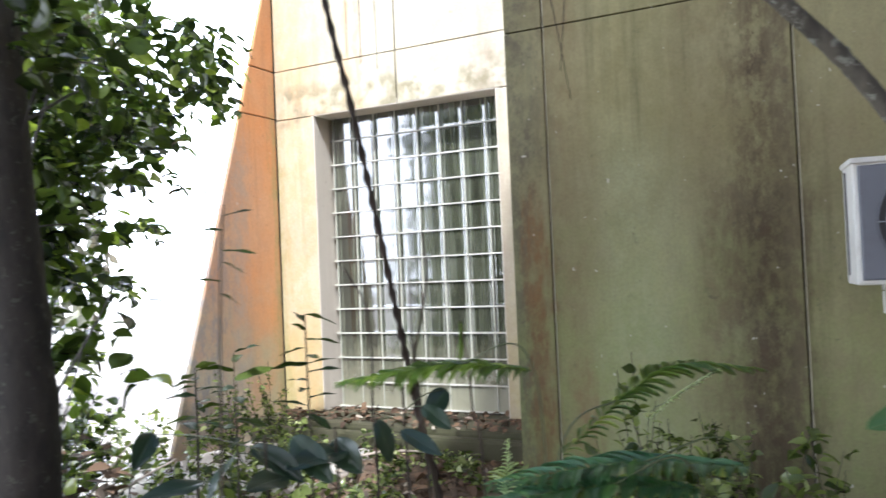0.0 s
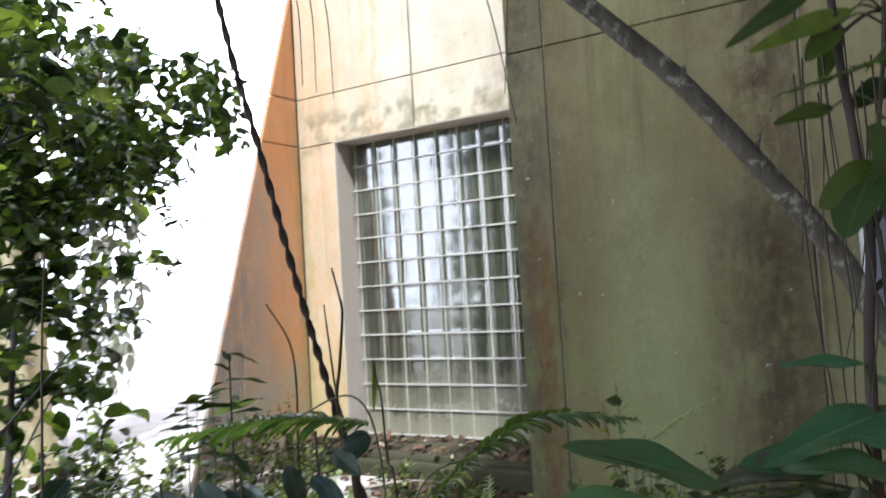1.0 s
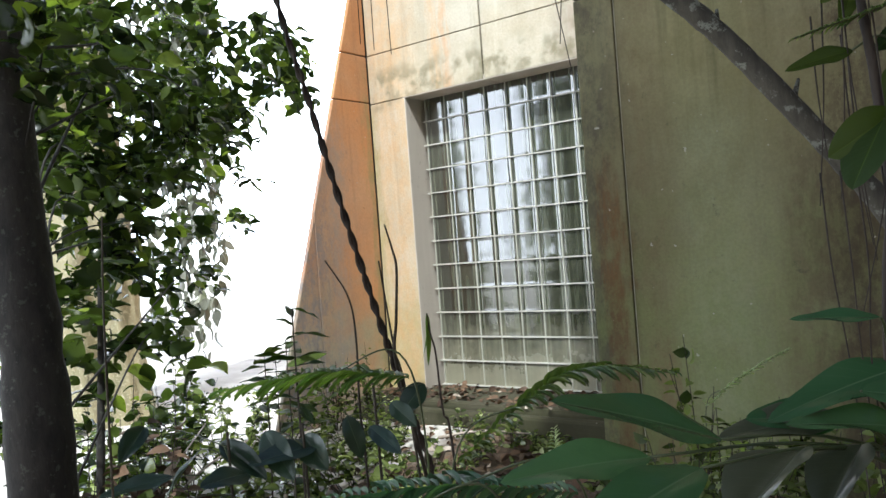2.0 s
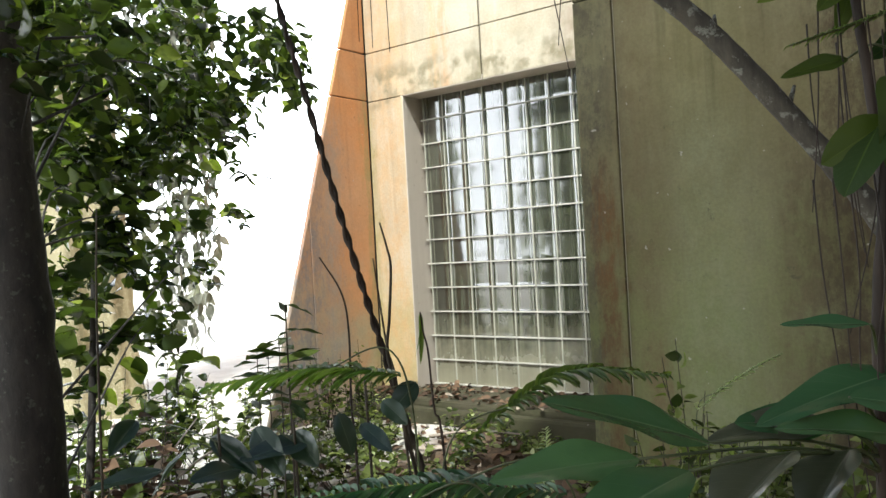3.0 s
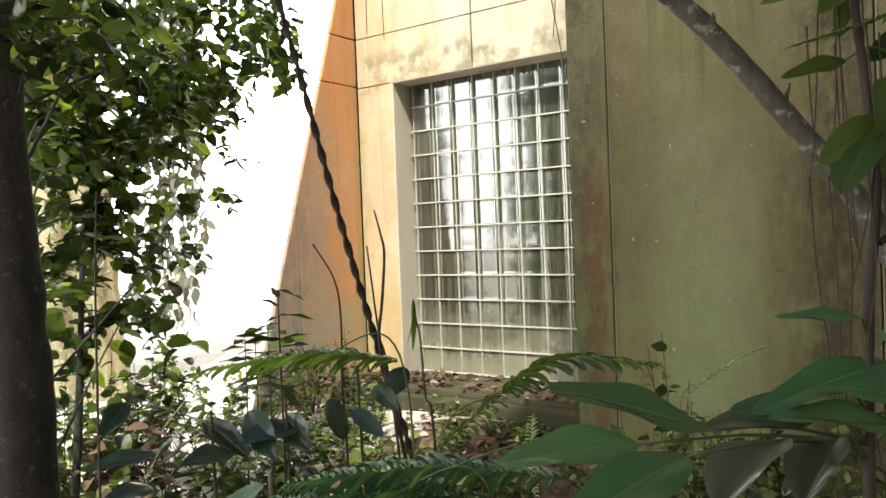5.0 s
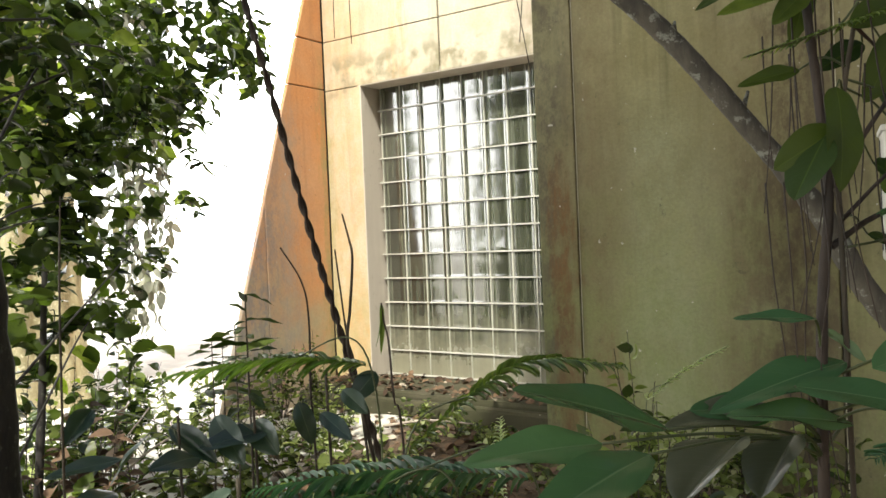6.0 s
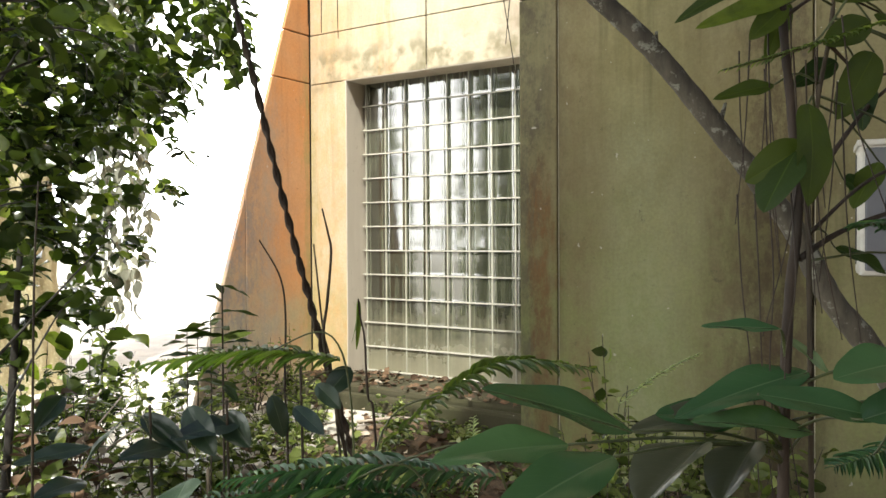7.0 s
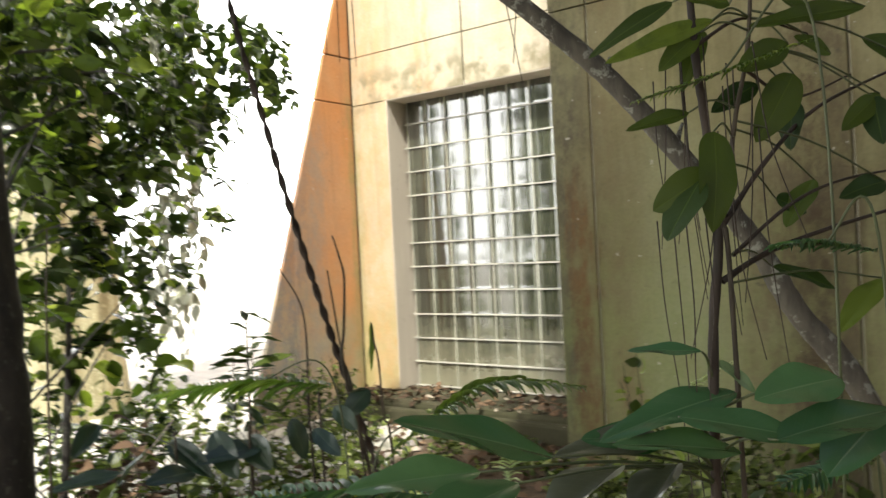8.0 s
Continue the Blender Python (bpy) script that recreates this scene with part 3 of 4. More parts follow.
# ---- air conditioner on the wing ----
def build_aircon():
    x0, x1, y0, y1, z0, z1 = 3.845, 4.645, -1.67, -1.385, 1.255, 1.775
    ac = thing("air_conditioner", "cream outdoor air-conditioner unit hung on the stained wall", "air conditioner", (4.2, -1.5, z0))
    hold(part("casing", box(x0, x1, y0 + 0.012, y1, z0, z1, 0.012), MAT_STEEL), ac)
    hold(part("top_cover", box(x0 - 0.008, x1 + 0.008, y0 - 0.004, y1 + 0.006, z1 - 0.012, z1 + 0.012, 0.006), MAT_STEEL), ac)
    hold(part("side_slot", box(x0 - 0.004, x0 + 0.01, y0 + 0.19, y0 + 0.225, z0 + 0.04, z1 - 0.03, 0.003), MAT_BLACK, None, "black ventilation slot"), ac)
    hold(part("front_panel", box(x0 + 0.02, x1 - 0.02, y0, y0 + 0.02, z0 + 0.02, z1 - 0.02, 0.008), MAT_FACE, None, "grey front panel"), ac)
    cx, cz = 4.15, 1.515
    bm = bmesh.new()
    bmesh.ops.create_cone(bm, cap_ends=True, segments=40, radius1=0.225, radius2=0.225, depth=0.012, matrix=Matrix.Translation((cx, y0 - 0.002, cz)) @ Matrix.Rotation(radians(90), 4, "X"))
    hold(part("fan_opening", bm, MAT_BLACK, None, "dark fan opening"), ac)
    for r in (0.05, 0.085, 0.12, 0.155, 0.19, 0.222):
        ring = [(cx + r * math.cos(a), y0 - 0.014, cz + r * math.sin(a)) for a in np.linspace(0, 2 * math.pi, 33)]
        stem("grille_ring", ring, 0.0035, 0.0035, MAT_FACE, ac, n=40, sides=5)
    for a in np.linspace(0, math.pi, 5)[:4]:
        c, s = 0.222 * math.cos(a), 0.222 * math.sin(a)
        stem("grille_bar", [(cx - c, y0 - 0.016, cz - s), (cx + c, y0 - 0.016, cz + s)], 0.0035, 0.0035, MAT_FACE, ac, n=2, sides=5)
    for x in (4.02, 4.5):
        hold(part("bracket", box(x - 0.03, x + 0.03, -1.68, -1.325, z0 - 0.035, z0 - 0.002, 0.004), MAT_STEEL, None, "cream steel bracket"), ac)
        hold(part("bracket", box(x - 0.03, x + 0.03, -1.345, -1.325, z0 - 0.14, z0 - 0.04, 0.003), MAT_STEEL, None, "cream steel bracket"), ac)
    ac.location = (4.165, -1.575, z0)
    ac.rotation_euler = (0, 0, radians(8))
    pipe = thing("drain_pipe", "thin pale plastic drain pipe down the wall", "pipe", (4.1, -1.36, 0.0))
    stem("pipe", [(4.14, -1.36, z0 - 0.05), (4.14, -1.36, 0.6), (4.14, -1.36, 0.05)], 0.018, 0.018, MAT_STEEL, pipe, n=8, sides=10)
    for z in (0.9, 0.4):
        hold(part("clip", box(4.11, 4.17, -1.345, -1.325, z - 0.02, z + 0.02, 0.003), MAT_STEEL), pipe)


build_aircon()


# ---- trees and climbing plants ----
def crown_tree(name, label, base, trunk_points, r0, r1, clumps, per, size, material, seed, trunk_material, limbs=1.0, group=""):
    """A tapered trunk, limbs to the clumps, and a crown of many small leaves gathered in uneven sprays."""
    rng = np.random.default_rng(seed)
    tree = thing(name, label, "tree", base, group)
    stem("trunk", trunk_points, r0, r1, trunk_material, tree, n=30, sides=12, knobs=0.05, seed=seed)
    line = spline(trunk_points, 40)
    places, ways = [], []
    for c, r in clumps:
        c = np.array(c)
        start = line[np.argmin(np.linalg.norm(line - (c - (0, 0, 0.4)), axis=1))]
        mid = (start + c) / 2 + rng.normal(size=3) * 0.11 * min(1.0, np.linalg.norm(c - start)) + (0, 0, 0.12)
        if limbs:
            stem("limb", [start, mid, c], limbs * (0.012 + 0.012 * r), limbs * 0.004, trunk_material, tree, n=12, sides=6, knobs=0.06, seed=seed)
        sprays = max(3, int(per * r * r * 3.4))
        for _ in range(sprays):
            d = unit(rng, 1)[0]
            end = c + d * r * rng.random() ** 0.5 * (1.45 if rng.random() < 0.16 else 1.0) * (1, 1, 0.85)
            away = end - (start * 0.35 + c * 0.65)
            away /= np.linalg.norm(away) + 1e-6
            k = int(rng.integers(7, 13))
            run = np.linspace(-0.16, 0.06, k)[:, None] * (away + (0, 0, -0.25)) * rng.uniform(0.7, 1.3)
            places.append(end + run + rng.normal(size=(k, 3)) * 0.022)
            ways.append(away * 0.6 + unit(rng, k) * (1, 1, 0.5))
    places, ways = np.vstack(places), np.vstack(ways)
    n = len(places)
    sizes = size * rng.uniform(0.6, 1.35, n)
    me = leaf_cloud("crown", places, ways, sizes, rng.uniform(0.75, 1.15, n), material, rng)
    tagged(hold(new("crown", me), tree), kind="stuff")
    return tree


LEFT_CLUMPS = [((0.557, -2.112, 2.621), 0.26), ((0.455, -1.824, 2.491), 0.15), ((0.544, -2.598, 2.489), 0.45), ((0.737, -3.189, 2.389), 0.52),
               ((0.887, -3.460, 1.866), 0.42), ((0.664, -3.006, 2.013), 0.42), ((0.512, -2.507, 2.180), 0.26), ((0.912, -3.333, 1.519), 0.36),
               ((0.426, -2.696, 1.421), 0.16), ((0.486, -2.902, 1.082), 0.20), ((0.124, -2.052, 1.696), 0.09), ((0.499, -2.643, 1.688), 0.13),
               ((0.591, -3.646, 2.054), 0.40), ((0.918, -3.807, 1.361), 0.36), ((0.318, -3.208, 2.90), 0.46),
               ((1.15, -3.66, 2.35), 0.38), ((1.20, -3.60, 1.80), 0.34), ((1.60, -3.90, 2.15), 0.22), ((2.20, -4.28, 2.02), 0.17)]
crown_tree("leafy_tree", "dark-barked young tree with dense glossy green leaves", (2.06, -4.29, 0.03),
           [(2.06, -4.29, -0.05), (2.053, -4.296, 0.817), (2.052, -4.297, 1.168), (2.018, -4.297, 1.518), (1.976, -4.291, 1.965), (1.92, -4.26, 2.5), (1.7, -4.05, 3.3), (1.3, -3.7, 4.0)], 0.092, 0.045,
           LEFT_CLUMPS, 68, 0.074, MAT_CROWN, 11, MAT_TRUNK, 0.33)
crown_tree("leafy_tree", "slender understorey tree with drooping green leaves", (1.20, -3.63, 0.03),
           [(1.10, -3.70, -0.05), (1.16, -3.66, 0.7), (1.20, -3.63, 1.4)], 0.022, 0.010,
           [((1.205, -3.626, 1.211), 0.32), ((0.95, -3.95, 0.9), 0.36)], 27, 0.10, MAT_CROWN, 12, MAT_TRUNK, 0.3)
# tall trees added out of view to shade the wing and the foreground
SHADE = [((4.4, -4.4, 6.6), 1.1), ((5.7, -4.3, 6.9), 1.3), ((7.0, -4.3, 6.4), 1.4), ((3.62, -4.4, 6.1), 0.42), ((3.62, -4.4, 6.8), 0.42), ((3.65, -4.4, 7.5), 0.42), ((4.5, -4.3, 7.8), 0.7), ((4.6, -4.5, 4.9), 1.1), ((6.0, -4.4, 5.0), 1.2), ((7.4, -5.0, 4.6), 1.4),
         ((3.4, -4.5, 5.0), 0.75), ((3.6, -5.7, 4.3), 0.8), ((3.9, -3.6, 4.3), 0.7), ((4.9, -3.4, 4.6), 0.8), ((3.0, -3.9, 4.4), 0.5), ((5.2, -6.0, 4.4), 1.3)]
crown_tree("unseen_shade_tree", "tall broad-crowned tree added out of view to cast deep shade", (5.2, -8.2, 0.0),
           [(5.2, -8.2, -0.2), (5.1, -8.1, 2.0), (4.9, -7.2, 3.6), (4.7, -5.6, 5.4)], 0.24, 0.10, SHADE, 55, 0.26, MAT_CROWN, 13, MAT_TRUNK, group="tall shade trees")
# second added tree, unseen, its crowns set to shade trunk and undergrowth
SHADE_LEFT = [((2.95, -6.6, 3.9), 0.75), ((2.2, -6.7, 3.7), 0.6), ((0.6, -6.9, 3.7), 0.6)]
crown_tree("unseen_shade_tree", "mid-height spreading leafy tree added out of view for shade", (1.3, -8.4, 0.0),
           [(1.3, -8.4, -0.2), (1.25, -8.2, 1.6), (1.0, -7.6, 3.2), (0.6, -7.0, 4.4)], 0.18, 0.07, SHADE_LEFT, 60, 0.20, MAT_CROWN, 14, MAT_TRUNK, group="tall shade trees")


crown_tree("reflected_edge_tree", "bushy tree at the edge of the clearing", (-1.7, -6.3, 0.0),
           [(-1.7, -6.3, -0.2), (-1.7, -6.2, 1.2), (-1.75, -6.1, 2.8)], 0.10, 0.04,
           [((-1.8, -6.1, 1.0), 0.75), ((-2.2, -6.2, 1.9), 0.70), ((-1.6, -6.1, 2.7), 0.75), ((-2.1, -6.2, 3.6), 0.75), ((-1.2, -6.3, 3.9), 0.6), ((-1.2, -6.2, 1.9), 0.6), ((-2.2, -6.3, 0.4), 0.7), ((-1.3, -6.3, 0.4), 0.6)], 150, 0.11, MAT_LOW, 15, MAT_TRUNK)

# tree added out of view so the window's left column mirrors something dark
crown_tree("reflected_edge_tree", "slim leafy tree added out of view to darken the glass reflection", (-5.2, -6.6, 0.0),
           [(-5.2, -6.6, -0.2), (-5.1, -6.6, 1.4), (-5.2, -6.5, 3.0)], 0.09, 0.04,
           [((-5.0, -6.5, 0.8), 0.7), ((-5.4, -6.6, 1.8), 0.75), ((-5.1, -6.5, 2.9), 0.7), ((-5.6, -6.6, 3.9), 0.7), ((-4.6, -6.4, 0.3), 0.6)], 110, 0.12, MAT_LOW, 16, MAT_TRUNK)


def build_branch():
    """The leaning, lichen-spotted branch that crosses in front of the wing."""
    b = thing("leaning_branch", "grey-brown leaning branch spotted with pale lichen", "branch", (4.30, -4.03, 0.05))
    pts = [(3.30, -4.64, 2.25), (3.55, -4.49, 1.96), (3.762, -4.355, 1.733), (3.834, -4.31, 1.651), (3.912, -4.263, 1.538), (3.978, -4.223, 1.435), (4.020, -4.197, 1.343), (4.086, -4.157, 1.23), (4.17, -4.10, 0.95), (4.25, -4.05, 0.5), (4.30, -4.03, -0.05)]
    stem("bough", pts, 0.0115, 0.0165, MAT_BRANCH, b, n=90, sides=12, knobs=0.045, seed=5)
    for i, (p, q) in enumerate((((3.834, -4.31, 1.651), (3.832, -4.30, 1.68)), ((3.70, -4.39, 1.80), (3.735, -4.37, 1.86)), ((3.90, -4.265, 1.56), (3.905, -4.25, 1.59)))):
        stem("spur", [p, q], 0.005, 0.002, MAT_BRANCH, b, n=5, sides=6, seed=i)


build_branch()


def build_vine():
    v = thing("twisted_vine", "dark twisted woody vine leaning across the window bay", "vine", (2.86, -3.56, 0.05))
    pts = [(2.77, -4.18, 2.6), (2.795, -4.11, 2.2), (2.816, -4.065, 1.954), (2.834, -4.021, 1.774), (2.840, -3.940, 1.513), (2.828, -3.834, 1.256), (2.811, -3.731, 1.030), (2.823, -3.668, 0.827), (2.84, -3.60, 0.4), (2.86, -3.56, -0.02)]
    stem("strand", pts, 0.0050, 0.0085, MAT_VINE, v, n=220, sides=8, knobs=0.05, twist=55, seed=3)
    stem("strand", [(p[0] + 0.004, p[1], p[2]) for p in pts], 0.0022, 0.0032, MAT_VINE, v, n=200, sides=6, knobs=0.1, seed=4)


build_vine()


def bare_twig(pts, r0, r1, material=MAT_VINE, label="thin bare dark twig standing among the undergrowth"):
    t = thing("bare_twig", label, "twig", (pts[-1][0], pts[-1][1], ground_height(pts[-1][0], pts[-1][1])), "bare twigs")
    stem("shoot", pts, r0, r1, material, t, n=40, sides=6, knobs=0.06)
    return t


bare_twig([(2.685, -3.863, 1.415), (2.729, -3.837, 1.323), (2.741, -3.831, 1.223), (2.740, -3.835, 1.040), (2.747, -3.834, 0.884), (2.76, -3.83, 0.02)], 0.0018, 0.0038)
bare_twig([(2.950, -3.929, 1.486), (2.942, -3.90, 1.43), (2.935, -3.882, 1.382), (2.885, -3.84, 1.26), (2.855, -3.819, 1.173), (2.844, -3.769, 1.025), (2.85, -3.70, 0.7), (2.87, -3.66, 0.02)], 0.0018, 0.0062, MAT_STEM, "thin brown upright twig beside the vine")
bare_twig([(2.901, -3.903, 1.406), (2.876, -3.862, 1.314), (2.854, -3.818, 1.187), (2.84, -3.76, 1.0), (2.86, -3.66, 0.02)], 0.0016, 0.0038, MAT_STEM, "thin brown upright twig beside the vine")


def build_spike():
    t = bare_twig([(3.020, -3.889, 1.282), (3.025, -3.887, 1.235), (3.032, -3.883, 1.192), (3.039, -3.881, 1.065), (3.055, -3.873, 0.938), (3.08, -3.86, 0.02)], 0.0017, 0.0032, MAT_VINE, "dark stalk with a folded young green leaf at its tip")
    v, f, uv = blade(10, 4, 0.12, 0.10, 0.01)
    me = mesh_of("young_leaf", v, f, MAT_FROND, uv)
    for tip, w, lean in (((3.022, -3.892, 1.165), 0.013, 30), ((3.014, -3.889, 1.180), 0.010, -40)):
        ob = new("young_leaf", me)
        ob.matrix_world = leaf_pose((3.020, -3.889, 1.284), tip, w, lean, (1, 0, 0))
        m = ob.matrix_world.copy()
        ob.parent = t
        ob.matrix_parent_inverse = Matrix.Translation(t.location).inverted()
        ob.matrix_basis = m


build_spike()

# ---- broad-leaved sapling close to the camera ----
BLADES = []
for k, (bend, fold, wave, widest) in enumerate(((0.06, 0.11, 0.022, 0.47), (0.10, 0.14, 0.030, 0.45), (0.05, 0.55, 0.025, 0.48), (0.14, 0.10, 0.030, 0.44), (0.20, 0.09, 0.025, 0.42))):
    BLADES.append(blade(20, 8, bend, fold, wave, 1.8, widest, 0.62))
BROAD = [mesh_of("leaf", v, f, MAT_BROAD, uv) for v, f, uv in BLADES]
HANG = [mesh_of("leaf", v, f, MAT_HANG, uv) for v, f, uv in BLADES]
UNDER = [mesh_of("leaf", v, f, MAT_UNDER, uv) for v, f, uv in BLADES]
DULL = [mesh_of("leaf", v, f, MAT_DULL, uv) for v, f, uv in BLADES]


def add_leaf(parent, base, tip, width, lean, mesh, up=(0, 0, 1)):
    ob = new("leaf", mesh)
    hold(ob, parent)
    ob.matrix_basis = leaf_pose(base, tip, width * (1.1 if width > 0.03 else 1.0), lean, up)
    return ob


# (base, tip, width, turn about the midrib)
LOW_LEAVES = [
    ((3.927, -4.663, 1.262), (3.855, -4.778, 1.316), 0.042, -34),
    ((3.900, -4.732, 1.263), (3.832, -4.818, 1.269), 0.036, -30),
    ((3.939, -4.738, 1.261), (3.901, -4.869, 1.249), 0.040, -30),
    ((3.993, -4.573, 1.265), (3.919, -4.644, 1.265), 0.034, -25),
    ((3.987, -4.565, 1.259), (3.936, -4.621, 1.274), 0.034, -50),
    ((4.040, -4.518, 1.300), (3.953, -4.622, 1.282), 0.036, -38),
    ((4.010, -4.585, 1.288), (4.106, -4.547, 1.275), 0.036, 30),
    ((4.008, -4.587, 1.247), (3.992, -4.646, 1.212), 0.050, 60),
    ((3.975, -4.632, 1.250), (3.952, -4.719, 1.224), 0.058, 50),
    ((4.022, -4.553, 1.341), (3.958, -4.570, 1.345), 0.020, -20),
    ((4.122, -4.489, 1.313), (4.066, -4.549, 1.307), 0.050, -30),
    ((4.156, -4.468, 1.283), (4.116, -4.542, 1.249), 0.060, 20),
    ((4.088, -4.572, 1.273), (4.161, -4.467, 1.291), 0.044, 25),
    ((4.045, -4.529, 1.248), (3.969, -4.623, 1.277), 0.032, -30),
    ((4.024, -4.519, 1.328), (4.060, -4.517, 1.303), 0.016, 20),
]
HIGH_LEAVES = [
    ((4.039, -4.583, 1.493), (4.020, -4.622, 1.444), 0.036, 60),
    ((4.047, -4.577, 1.498), (4.006, -4.608, 1.469), 0.031, -50),
    ((4.046, -4.565, 1.534), (4.063, -4.603, 1.454), 0.035, -72),
    ((4.086, -4.385, 1.496), (4.066, -4.425, 1.451), 0.030, 50),
    ((4.012, -4.528, 1.559), (3.975, -4.581, 1.546), 0.016, -30),
    ((4.004, -4.534, 1.662), (3.946, -4.590, 1.621), 0.018, -40),
    ((4.033, -4.512, 1.644), (3.962, -4.591, 1.607), 0.020, -48),
    ((4.021, -4.521, 1.631), (4.000, -4.562, 1.598), 0.023, -35),
    ((4.018, -4.498, 1.640), (4.009, -4.530, 1.587), 0.021, -30),
    ((4.083, -4.450, 1.623), (4.051, -4.499, 1.598), 0.030, -60),
    ((4.055, -4.458, 1.588), (4.027, -4.504, 1.563), 0.024, -35),
    ((4.086, -4.447, 1.594), (4.066, -4.488, 1.534), 0.035, -60),
    ((4.141, -4.394, 1.657), (4.059, -4.480, 1.643), 0.023, -25),
    ((4.049, -4.413, 1.410), (4.098, -4.326, 1.383), 0.016, 30),
    ((4.075, -4.406, 1.574), (4.073, -4.432, 1.529), 0.027, 50),
    ((4.144, -4.353, 1.578), (4.118, -4.398, 1.542), 0.023, -45),
    ((4.139, -4.358, 1.575), (4.149, -4.387, 1.527), 0.029, 40),
    ((4.145, -4.353, 1.490), (4.121, -4.409, 1.481), 0.025, -30),
    ((4.140, -4.357, 1.393), (4.111, -4.429, 1.350), 0.029, 45),
    ((4.043, -4.492, 1.661), (4.018, -4.536, 1.665), 0.021, -30),
    ((4.099, -4.413, 1.647), (4.085, -4.448, 1.672), 0.025, 30),
    ((4.109, -4.393, 1.618), (4.087, -4.434, 1.633), 0.019, -30),
    ((4.057, -4.419, 1.478), (4.080, -4.377, 1.465), 0.023, 35),
    ((4.172, -4.308, 1.612), (4.141, -4.356, 1.638), 0.032, -30),
]


def build_sapling():
    s = thing("broadleaf_sapling", "slim brown sapling with large glossy dark-green leaves", "sapling", (4.02, -4.53, 0.0))
    trunk = [(4.02, -4.54, -0.05), (4.018, -4.535, 0.8), (4.021, -4.532, 1.187), (4.024, -4.527, 1.351), (4.031, -4.521, 1.442), (4.025, -4.522, 1.544), (4.018, -4.525, 1.641), (4.01, -4.53, 1.95)]
    stem("trunk", trunk, 0.0062, 0.0032, MAT_VINE, s, n=60, sides=10, knobs=0.05, seed=7)
    line = spline(trunk, 120)
    for i, (b, t, w, lean) in enumerate(LOW_LEAVES):
        add_leaf(s, b, t, w, lean * 0.4, UNDER[2 if i > 4 else 1] if i in (3, 7, 8) else BROAD[(0, 1, 3)[i % 3]], (0.1, -0.27, 0.95))
        near = line[np.argmin(np.linalg.norm(line - (np.array(b) - (0, 0, 0.03)), axis=1))]
        if np.linalg.norm(near - np.array(b)) > 0.01:
            stem("leaf_stalk", [near, (near + np.array(b)) / 2 + (0, 0, 0.008), b], 0.0017, 0.0011, MAT_GREENSTEM, s, n=8, sides=5)
    return s


build_sapling()


def build_climber():
    c = thing("hanging_climber", "tangled climber with hanging green leaves and thin aerial roots", "climber", (4.05, -4.50, 0.0))
    main = [(4.06, -4.50, -0.05), (4.045, -4.51, 0.9), (4.040, -4.52, 1.40), (4.035, -4.518, 1.453), (4.045, -4.50, 1.55), (4.055, -4.47, 1.66), (4.06, -4.45, 1.95)]
    stem("runner", main, 0.0026, 0.002, MAT_STEM, c, n=60, sides=7, knobs=0.06, seed=9)
    for pts, r in (([(4.033, -4.521, 1.402), (4.057, -4.469, 1.424), (4.093, -4.386, 1.444), (4.16, -4.25, 1.47)], 0.0034),
                   ([(4.035, -4.518, 1.453), (4.061, -4.465, 1.512), (4.092, -4.384, 1.568), (4.15, -4.25, 1.62)], 0.0028),
                   ([(4.04, -4.51, 1.425), (4.075, -4.44, 1.47), (4.11, -4.36, 1.495), (4.17, -4.24, 1.51)], 0.0022),
                   ([(4.05, -4.49, 1.60), (4.08, -4.43, 1.575), (4.12, -4.36, 1.60)], 0.002),
                   ([(4.02, -4.525, 1.62), (4.05, -4.47, 1.65), (4.09, -4.40, 1.64)], 0.002)):
        stem("side_shoot", pts, r, r * 0.5, MAT_VINE, c, n=16, sides=6, knobs=0.05)
    line = spline(main, 160)
    for i, (b, t, w, lean) in enumerate(HIGH_LEAVES):
        add_leaf(c, b, t, w, lean * 0.45, HANG[(0, 1, 4)[i % 3]], (0.25, -0.8, 0.5))
        near = line[np.argmin(np.linalg.norm(line - (np.array(b) + (0, 0, 0.015)), axis=1))]
        stem("leaf_stalk", [near, (near + np.array(b)) / 2 + (0, 0, 0.01), b], 0.0013, 0.0009, MAT_GREENSTEM, c, n=8, sides=5)
    rng = np.random.default_rng(21)
    for i in range(17):
        x = 3.965 + 0.10 * rng.random()
        y = -4.545 + 0.05 * rng.random() + (x - 4.0) * 0.5
        top = 1.50 + 0.14 * rng.random()
        fall = rng.uniform(0.07, 0.24)
        sway = rng.normal(size=2) * 0.018
        stem("aerial_root", [(x, y, top), (x + sway[0] * 0.3, y, top - fall * 0.5), (x + sway[0], y + sway[1] * 0.5, top - fall)], 0.0009, 0.0005, MAT_VINE, c, n=10, sides=4)
    for i, x in enumerate((3.985, 4.0, 4.012, 4.03)):
        stem("aerial_root", [(x, -4.55, 1.46), (x + 0.004, -4.55, 1.38), (x + 0.012 - 0.006 * i, -4.54, 1.28), (x + 0.02, -4.53, 1.10)], 0.0009, 0.0006, MAT_VINE, c, n=14, sides=4)


build_climber()


# ---- fronds ----
LEAFLETS = {}


